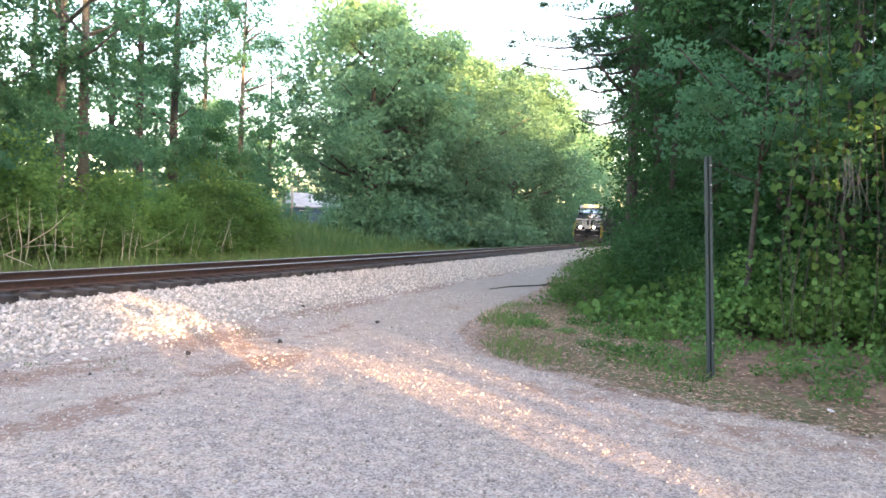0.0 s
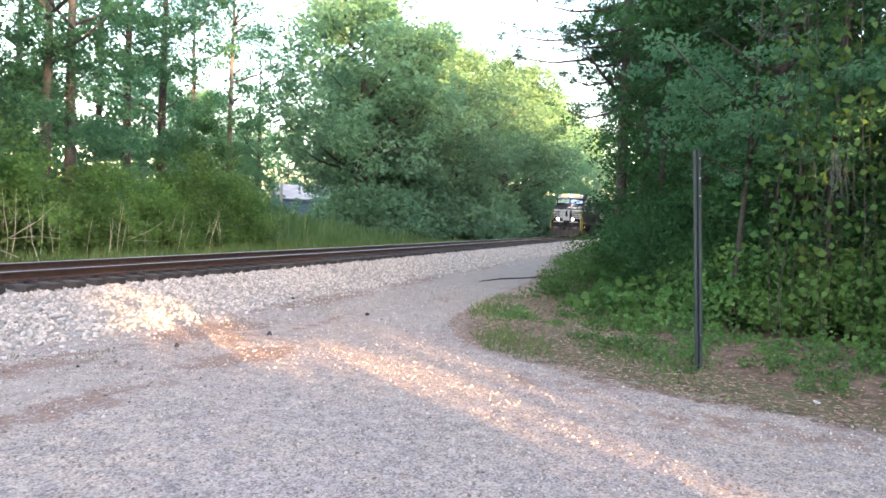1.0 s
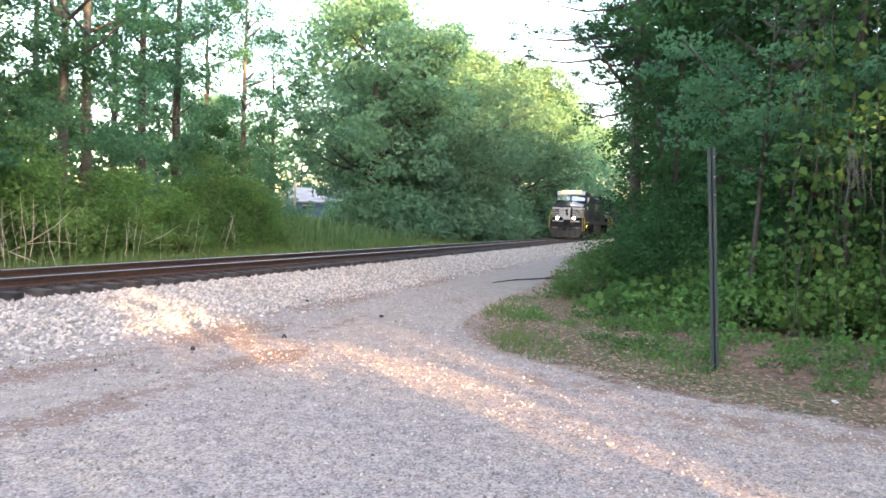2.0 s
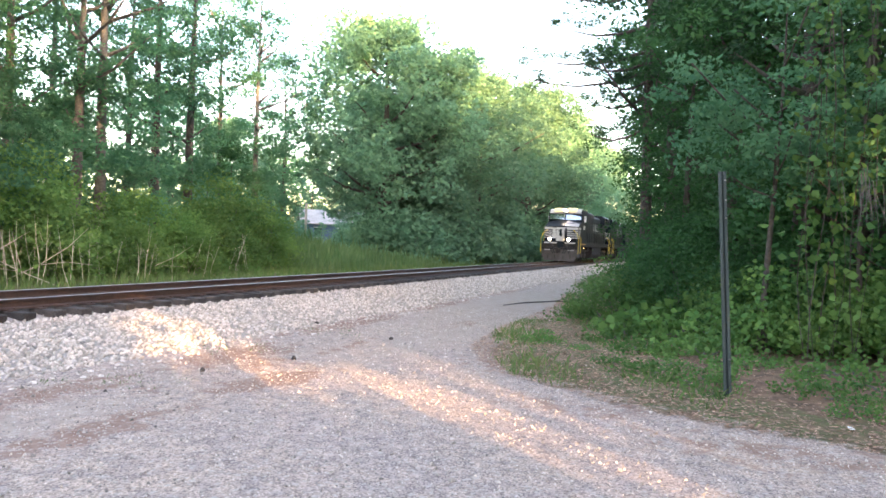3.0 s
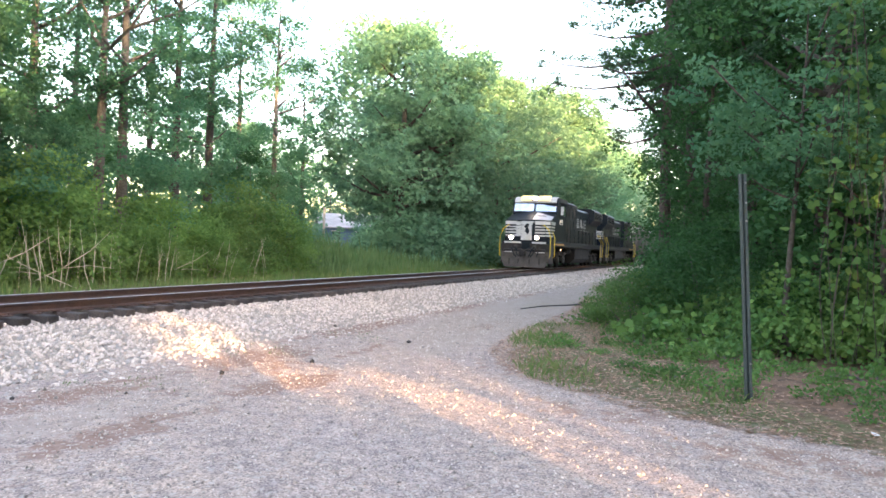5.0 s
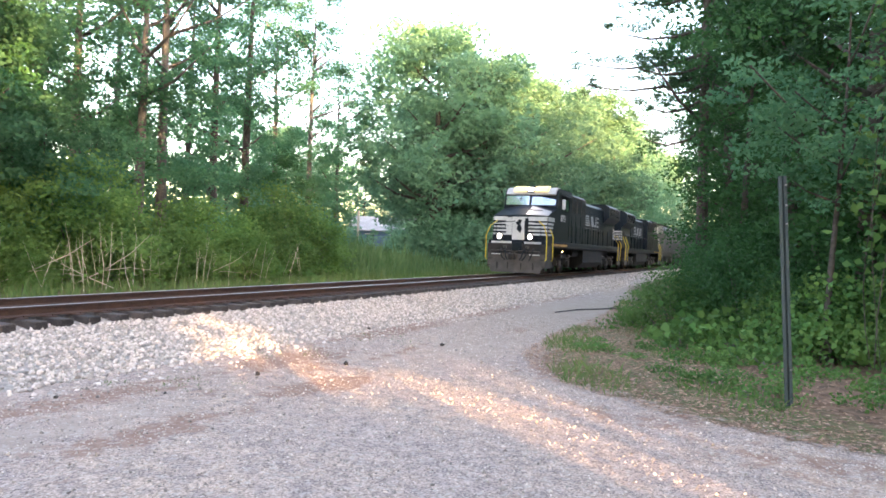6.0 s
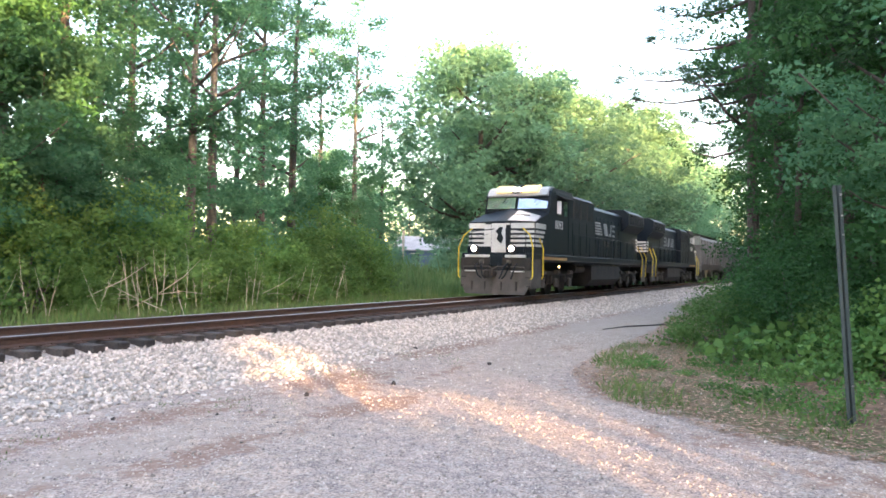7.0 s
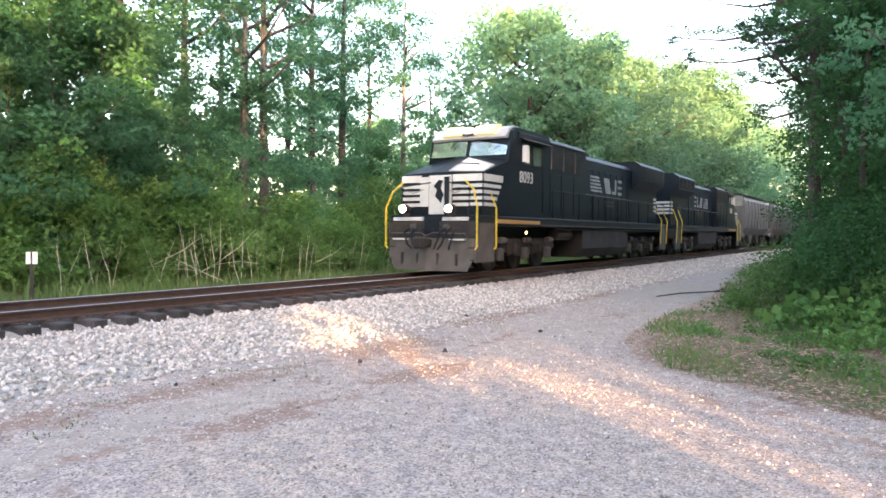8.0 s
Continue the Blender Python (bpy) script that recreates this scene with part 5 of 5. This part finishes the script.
def build_right_wood():
    rng = np.random.default_rng(33)
    wood = [tree("wood_tree", "dark leafy tree at the edge of dense wood", 140 + i, 11 + i, 2.9, 0.7, 135, 105, 0.75, 0.13, M_LEAF_DARK, 0.17, M_BARK, 8, shell=0.15, top=1.25) for i in range(3)]
    rows = []
    for az, d, k, w in ((16.3, 26, 0.85, 1), (17.7, 18.6, 0.7, 0), (17.6, 32, 1.05, 0), (17.6, 42, 1.1, 1), (17.0, 55, 1.15, 2), (19, 24, 1.0, 1), (20.6, 19.5, 0.95, 2), (22.5, 17, 0.95, 0), (25.5, 15.5, 0.95, 1), (29, 14.5, 0.95, 2), (33, 13.5, 0.95, 0), (38, 13, 1.0, 1),
                        (20.5, 25, 1.1, 2), (26, 21, 1.05, 0), (32, 19, 1.05, 1), (17.5, 34, 1.15, 2), (43, 13, 1.0, 2), (50, 14, 1.1, 0), (58, 15, 1.1, 1), (66, 16, 1.2, 2), (38, 19, 1.1, 0), (29, 27, 1.2, 1), (76, 18, 1.2, 0), (22.3, 33, 1.2, 0)):
        rows.append((d * math.sin(radians(az)), d * math.cos(radians(az)), rng.uniform(0, 360), k, w))
    plant(wood, rows)
    spray = [tree("understorey_tree", "small tree with layered fresh green sprays before dark wood", 150, 6.6, 2.0, 2.5, 46, 105, 0.62, 0.11, M_LEAF, 0.06, M_BARK, 8, shell=0.3, flat=0.3)]
    plant(spray, [(12.4 * math.sin(radians(az)), 12.4 * math.cos(radians(az)), 80 * i, k, 0) for i, (az, k) in enumerate(((23.5, 0.95), (29.5, 0.9), (35, 1.0)))])
    pine = [tree("pine_tree", "tall pine with dark tufted branches", 160, 19, 3.6, 5.2, 75, 150, 0.65, 0.2, M_NEEDLE, 0.19, M_BARK, 16, wide=0.16, shell=0.35, top=0.7, flat=0.35)]
    # the last three pines stand out of view, added to stop high sun rays
    plant(pine, [(20 * math.sin(radians(14.6)), 20 * math.cos(radians(14.6)), 0, 0.9, 0), (14.2 * math.sin(radians(25.2)), 14.2 * math.cos(radians(25.2)), 140, 1.0, 0), (27 * math.sin(radians(18.5)), 27 * math.cos(radians(18.5)), 70, 1.0, 0),
                 (16 * math.sin(radians(31)), 16 * math.cos(radians(31)), 200, 1.0, 0), (27.0, -16.0, 30, 1.15, 0), (29.5, -19.5, 250, 1.2, 0), (28.5, -21.5, 110, 1.2, 0)])
    pine_boughs(pine[0], rng, ((-4.0, 0.2, 7.5), (-2.9, -0.3, 8.3), (-3.6, 0.5, 6.9), (-1.95, -0.2, 6.2), (-2.6, 0.3, 9.4), (-1.7, 0.4, 5.3), (-3.2, 0, 10.3), (-2.4, -0.8, 7.2), (-1.5, -0.6, 6.7)))
    high = [tree("edge_tree", "tall dark leafy tree leaning from the wood's edge", 165 + i, 15, 3.1, 5.2, 120, 110, 0.7, 0.13, M_LEAF_DARK, 0.16, M_BARK, 12, shell=0.2, flat=0.4) for i in range(2)]
    plant(high, [(d * math.sin(radians(az)), d * math.cos(radians(az)), turn, k, w) for az, d, turn, k, w in ((16.0, 22, 0, 1.0, 0), (18.0, 28, 100, 1.15, 1), (16.6, 36, 40, 1.1, 0), (21.0, 18, 200, 1.0, 1), (25.5, 17, 20, 1.05, 0))])
    edge = [bush("shrub", "dark green roadside shrub at the wood's edge", 170 + i, 2.1 + 0.3 * i, 1.5, 80, 85, 0.4, 0.085, M_LEAF_DARK if i else M_LEAF_EDGE, 0.55, 8) for i in range(2)]
    rows = []
    for az, d, k, w in ((16.2, 17.6, 0.92, 1), (12.8, 16.4, 0.7, 0), (18.2, 16.8, 0.95, 0), (19.0, 18.5, 1.2, 1), (17.3, 21.5, 1.0, 1), (16.6, 27, 1.0, 0), (16.6, 33, 1.2, 1), (16.3, 40, 1.3, 0), (17.5, 16, 1.0, 1), (20.5, 15, 0.95, 0), (15.6, 48, 1.4, 1), (24, 14, 1.0, 1), (15.2, 58, 1.5, 0)):
        rows.append((d * math.sin(radians(az)), d * math.cos(radians(az)), rng.uniform(0, 360), k, w))
    plant(edge, rows)
    vine = [bush("vine_shrub", "big-leaved green vine mound beside the post", 180 + i, 1.55, 1.45, 95, 46, 0.42, 0.11, M_LEAF_VINE, 0.8, 7) for i in range(2)]
    plant(vine, [(5.2, 11.7, 0, 0.8, 0), (6.2, 10.7, 130, 0.9, 1), (6.8, 9.4, 220, 0.75, 0), (7.6, 9.0, 60, 1.0, 1), (5.6, 12.7, 60, 0.95, 1), (7.5, 12, 10, 1.1, 0), (8.7, 10.9, 100, 1.2, 1), (9.3, 8.2, 75, 1.1, 1)])
    low = [bush("ground_vine", "low green leafy plants over leaf litter", 190 + i, 0.42, 1.05, 44, 9, 0.24, 0.11, M_LEAF_VINE, 0.8, 4, "plant") for i in range(3)]
    rows = []
    for x, y, k in ((2.9, 11.2, 0.5), (3.3, 11.0, 0.7), (3.1, 13.0, 0.7), (3.9, 11.9, 0.9), (4.2, 12.8, 1.2), (2.9, 14.6, 0.6), (3.6, 14.8, 1.0), (2.6, 8.8, 0.3), (3.5, 9.3, 0.4), (4.3, 8.9, 0.4), (4.6, 13.8, 1.4), (2.9, 16.0, 0.6),
                    (4.9, 8.0, 0.6), (5.3, 7.3, 0.5), (6.2, 7.2, 0.7), (4.4, 7.6, 0.35), (5.0, 7.0, 0.4), (4.0, 8.0, 0.35), (5.9, 8.2, 0.6), (2.2, 9.9, 0.4), (2.0, 11.2, 0.4), (2.5, 9.1, 0.35), (1.5, 11.9, 0.3), (1.7, 13.4, 0.4), (3.1, 8.6, 0.35), (3.0, 9.8, 0.4), (3.9, 9.8, 0.6), (5.6, 6.7, 0.7), (5.9, 8.6, 0.6), (4.3, 14.8, 1.3), (3.7, 13.6, 1.0), (4.8, 12.2, 1.0), (3.7, 10.6, 0.6), (4.4, 9.9, 0.55), (2.4, 12.4, 0.45), (5.0, 8.9, 0.5), (5.6, 7.9, 0.5), (4.1, 7.2, 0.25), (2.9, 8.0, 0.22)):
        rows.append((x, y, rng.uniform(0, 360), k, int(rng.integers(3))))
    plant(low, rows)
    # vine leaves and bare stems that hang down the nearest trunks
    hang = empty("hanging_vine", pose(5.75, 9.9, 0), "leafy vine with bare pale stems hanging on a trunk", "vine")
    pts = []
    for i in range(17):
        x, y = rng.uniform(-1.0, 1.6), rng.uniform(-0.4, 0.4)
        z1 = rng.uniform(3.2, 6.2)
        path = [(x + 0.14 * math.sin(q * 5 + i), y + 0.1 * math.cos(q * 4 + i), 0.2 + (z1 - 0.2) * q) for q in np.linspace(0, 1, 8)]
        part("stem", Geo().tube(path, 0.004 + 0.002 * (i % 3), 5), M_BARK, hang)
        for p in path[2:]:
            pts += [np.array(p) + rng.normal(0, 0.2, 3) for _ in range(10)]
    for i in range(16):
        x, z, d = rng.normal(-0.45, 0.1), rng.uniform(2.45, 2.9), rng.normal(0, 0.13)
        drop = rng.uniform(0.35, 0.75)
        part("rootlet", Geo().tube([(x, -0.42, z), (x + d * 0.4, -0.45, z - drop * 0.4), (x + d * 0.8, -0.45, z - drop * 0.75), (x + d, -0.43, z - drop)], [0.005, 0.005, 0.004, 0.002], 5), M_BARK_PALE, hang)
    ob = new("foliage", cards("foliage", leaves(rng, np.array(pts), 0.13, wide=0.8), M_LEAF_VINE))
    ob.parent = hang


def blades(name, rng, x, y, h, mat, label, category, lean=0.35, width=0.012):
    """Grass blades standing at plan places."""
    n = len(x)
    z = ground_height(x, y)
    a = rng.uniform(0, 2 * np.pi, n)
    l = rng.uniform(0.05, lean, n) * h
    w = width * rng.uniform(0.6, 1.4, n)
    dx, dy = np.cos(a), np.sin(a)
    b = np.stack([x, y, z - 0.02], 1)
    sd = np.stack([-dy * w, dx * w, np.zeros(n)], 1)
    mid = b + np.stack([dx * l * 0.35, dy * l * 0.35, h * 0.6], 1)
    tip = b + np.stack([dx * l, dy * l, h], 1)
    return tagged(new(name, cards(name, np.stack([b - sd, b + sd, mid + sd, tip], 1), mat)), label, category, kind="stuff")


def build_grass():
    rng = np.random.default_rng(44)
    n = 26000
    s, v = rng.uniform(-26, 30, n), rng.uniform(-9, -2.9, n)
    keep = (rng.random(n) < 0.35 + 0.65 * step(-v, 3.5, 5.5)) & (spots(s, v, [(21.5, -5.2, 2.4, 0.9, 1.0), (-14.5, -5.0, 1.2, 0.9, 0.8)]) < 0.35)
    x, y, _ = line(s[keep], v[keep])
    blades("grass", rng, x, y, rng.gamma(4, 0.05, len(x)) + 0.06, M_GRASS, "rough green and straw grass along the railway", "grass")
    n = 30000
    x, y = rng.uniform(-20, 3, n), rng.uniform(33, 58, n)
    s, v = beside(x, y)
    keep = (v < -5) & (v > -30)
    x, y = x[keep], y[keep]
    blades("grass", rng, x, y, rng.gamma(4, 0.11, len(x)) + 0.15, M_BANK, "tall green grass on a bank beyond the line", "grass", width=0.03)
    n = 42000
    s = rng.uniform(-13.9, 12, n)
    v = np.interp(s, EDGE_S, EDGE_V) + np.abs(rng.normal(0, 1.9, n)) - 0.35
    keep = (np.sin(s * 2.1) + np.sin(v * 3.3 + s) + rng.normal(0, 0.6, n)) > 0.75
    x, y, _ = line(s[keep], v[keep])
    blades("grass", rng, x, y, rng.gamma(2.2, 0.028, len(x)) + 0.02, M_GRASS, "thin verge grass between road and wood", "grass", 0.8, 0.005)
    n = 9000
    s = rng.uniform(-22, -8, n)
    v = 5.5 + rng.normal(0, 0.32, n) + 0.5 * (np.sin(s * 1.7) > 0.3)
    keep = (np.sin(s * 2.6 + 1) + 0.6 * np.sin(v * 7 + s * 5) + rng.normal(0, 0.35, n)) > 0.75
    x, y, _ = line(s[keep], v[keep])
    blades("grass", rng, x, y, rng.gamma(3, 0.006, len(x)) + 0.01, M_GRASS, "sparse weeds at the foot of the ballast", "grass", 0.8, 0.006)
    # dead leaves
    n = 34000
    s = rng.uniform(-14.2, 4, n)
    v = np.interp(s, EDGE_S, EDGE_V) + np.abs(rng.normal(0, 2.2, n)) - 0.5
    x, y, _ = line(s, v)
    c = np.stack([x, y, ground_height(x, y) + rng.uniform(0.006, 0.035, n)], 1)
    lf = leaves(rng, c, 0.056, droop=0)
    lf[..., 2] = c[:, None, 2] + (lf[..., 2] - c[:, None, 2]) * 0.2
    tagged(new("leaf_litter", cards("leaf_litter", lf, M_LITTER)), "brown dead leaves under the roadside plants", "leaf litter", kind="stuff")
    # dry stalks
    kinds = []
    for i in range(5):
        g = Geo().tube([(0, 0, -0.1), (0.03, 0.02 * i, 0.6), (0.05 + 0.04 * i, 0.05, 1.2), (0.1 + 0.06 * i, 0.02, 1.55 + 0.1 * i)], [0.011, 0.009, 0.007, 0.003], 5)
        for q in range(2 + i % 2):
            g.tube([(0.03, 0.02, 0.7 + 0.25 * q), (0.12 * (-1) ** q, 0.1, 1.0 + 0.22 * q)], [0.006, 0.002], 4)
        kinds.append(mesh("dry_stalk", g, M_STALK))
    for i in range(74):
        s = float(rng.choice([-16, -12.5, -9, -6.5, -5.5, -3, -1.5, 1, 4])) + rng.normal(0, 0.8)
        if i > 58:
            s = rng.uniform(26, 60)
        x, y, _ = line(s, -5.9 + rng.normal(0, 0.5))
        ob = tagged(new("dry_stalk", kinds[i % 5]), "pale dry weed stalk standing in grass", "stalk", "dry stalks")
        ob.matrix_world = pose(float(x), float(y), float(ground_height(x, y)), rng.normal(0, 9), rng.normal(0, 9), rng.uniform(0, 360)) @ Matrix.Scale(rng.uniform(0.7, 1.1), 4)
    fallen = mesh("fallen_branch", Geo().tube([(-1.3, 0, 0.05), (-0.3, 0.1, 0.5), (0.7, 0, 1.0), (1.4, -0.1, 1.5)], [0.018, 0.016, 0.012, 0.005], 6).tube([(-0.3, 0.1, 0.5), (0.3, 0.4, 0.6), (1.0, 0.5, 0.55)], [0.011, 0.008, 0.004], 5), M_STALK)
    for i, s in enumerate((-7.2, -6.2, -5.4, -3.6, -13.0, -1.0, 1.6)):
        x, y, _ = line(s, -6.4 + 0.3 * (i % 3))
        ob = tagged(new("fallen_branch", fallen), "bleached fallen branch leaning in the brush", "branch", "fallen branches")
        ob.matrix_world = pose(float(x), float(y), float(ground_height(x, y)), 0, 0, (20, 200, -15, 30, 190, 10, 170)[i]) @ Matrix.Scale((1.0, 0.8, 1.1, 0.7, 0.9, 0.8, 0.7)[i], 4)


def build_small_things():
    # steel sign post without a sign
    post = empty("sign_post", pose(3.1, 8.08, 0.0, 0, -4.0, 8), "bare weathered green-grey steel channel post standing in grass", "post")
    g = Geo().prism([(-0.045, 0.0), (-0.045, 0.012), (-0.022, 0.012), (-0.018, 0.045), (0.018, 0.045), (0.022, 0.012), (0.045, 0.012), (0.045, 0.0), (0.012, 0.0), (0.009, 0.034), (-0.009, 0.034), (-0.012, 0.0)], -0.3, 2.52, "z")
    part("channel", g, M_GALV, post)
    for z in (2.42, 2.2, 2.0, 0.42):
        part("bolt", Geo().disc(-0.012, 0.055, 0.03, z, 0.012, 6), M_RAILHEAD, post)
    part("upper_strap", Geo().box(0.024, 0.04, -0.006, 0.004, 1.85, 2.5), M_GALV, post, "worn grey steel strap")
    # small trackside marker
    mk = empty("trackside_marker", pose(-12.0, 13.1, 0.02, 0, 0, 43), "small white trackside marker on a dark stake", "marker")
    part("stake", Geo().cbox(-0.035, 0.035, -0.02, 0.02, -0.2, 1.08, 0.006), M_TIE, mk)
    for x0, x1 in ((-0.11, -0.015), (0.01, 0.115)):
        part("plate", Geo().cbox(x0, x1, -0.035, -0.022, 0.84, 1.10, 0.004), M_WHITE, mk, "white plate")
    # fallen stick on the road, with a paler end
    st = empty("fallen_stick", pose(2.4, 20.0, 0.03, 0, 0, 50), "dark fallen stick lying across the dirt road", "stick")
    part("twig", Geo().tube([(-1.75, 0, 0.02), (-0.6, 0.12, 0.035), (0.5, -0.08, 0.04), (1.8, 0.18, 0.06)], [0.012, 0.02, 0.02, 0.008], 6), M_TIE, st)
    part("twig", Geo().tube([(0.5, -0.08, 0.04), (1.1, -0.35, 0.05)], [0.02, 0.008], 5), M_TIE, st)
    sc = empty("paper_scrap", pose(3.72, 6.72, float(ground_height(3.72, 6.72)) + 0.012, 8, 5, 20), "crumpled white paper scrap on the verge", "litter")
    part("sheet", Geo().add([(-0.03, -0.02, 0), (0.03, -0.025, 0.012), (0.035, 0.02, 0.0), (-0.02, 0.03, 0.02), (0, 0, 0.025), (0.0, 0.0, -0.004)], [(0, 1, 4), (1, 2, 4), (2, 3, 4), (3, 0, 4), (1, 0, 5), (2, 1, 5), (3, 2, 5), (0, 3, 5)]), M_WHITE, sc)
    for x, y, k in ((-2.55, 13.4, 0.05), (-2.1, 9.5, 0.04), (-3.4, 7.0, 0.02), (-4.3, 6.6, 0.024), (-2.9, 8.3, 0.035), (-1.0, 11.6, 0.04)):
        rngs = np.random.default_rng(int(x * -100))
        q = ICO_V * rngs.uniform(0.7, 1.2, (12, 1)) * k
        ob = new("dark_stone", mesh("dark_stone", Geo().add(q.tolist(), ICO_F.tolist()), M_TIE))
        ob.matrix_world = pose(x, y, float(ground_height(x, y)) + k * 0.3)
        tagged(ob, "small dark stone lying on the dirt road", "stone", "dark stones")
    # house beyond the clearing
    hx, hy = -14.6, 95.0
    house = empty("house", pose(hx, hy, float(ground_height(hx, hy)), 0, 0, 18), "low blue house with a pale roof behind trees", "house")
    part("wall", Geo().box(-6, 6, -3.5, 3.5, -0.5, 2.6), M_WALL, house)
    part("roof", Geo().prism([(-4.1, 2.5), (0, 4.3), (4.1, 2.5), (4.1, 2.65), (0, 4.5), (-4.1, 2.65)], -6.4, 6.4, "x"), M_ROOF, house, "pale metal roof")
    for x in (-4.2, -1.2, 3.6):
        w = part("window", Geo().box(x - 0.5, x + 0.5, -3.54, -3.48, 0.9, 2.1), M_GLASS, house)
        part("window_frame", Geo().box(x - 0.6, x + 0.6, -3.56, -3.5, 2.1, 2.2).box(x - 0.6, x + 0.6, -3.56, -3.5, 0.8, 0.9), M_WHITE, w)
    part("door", Geo().box(0.9, 1.8, -3.55, -3.48, 0, 2.05), M_WHITE, house)
    px, py = -15.2, 72.0
    pole = empty("utility_pole", pose(px, py, float(ground_height(px, py))), "pale wooden pole standing by the clearing", "pole")
    part("shaft", Geo().tube([(0, 0, -0.5), (0, 0, 4.6)], [0.14, 0.11], 8), M_STALK, pole)


build_left_wood()
build_far_trees()
build_right_wood()
build_grass()
build_small_things()


build_ballast()
build_track()
motions()
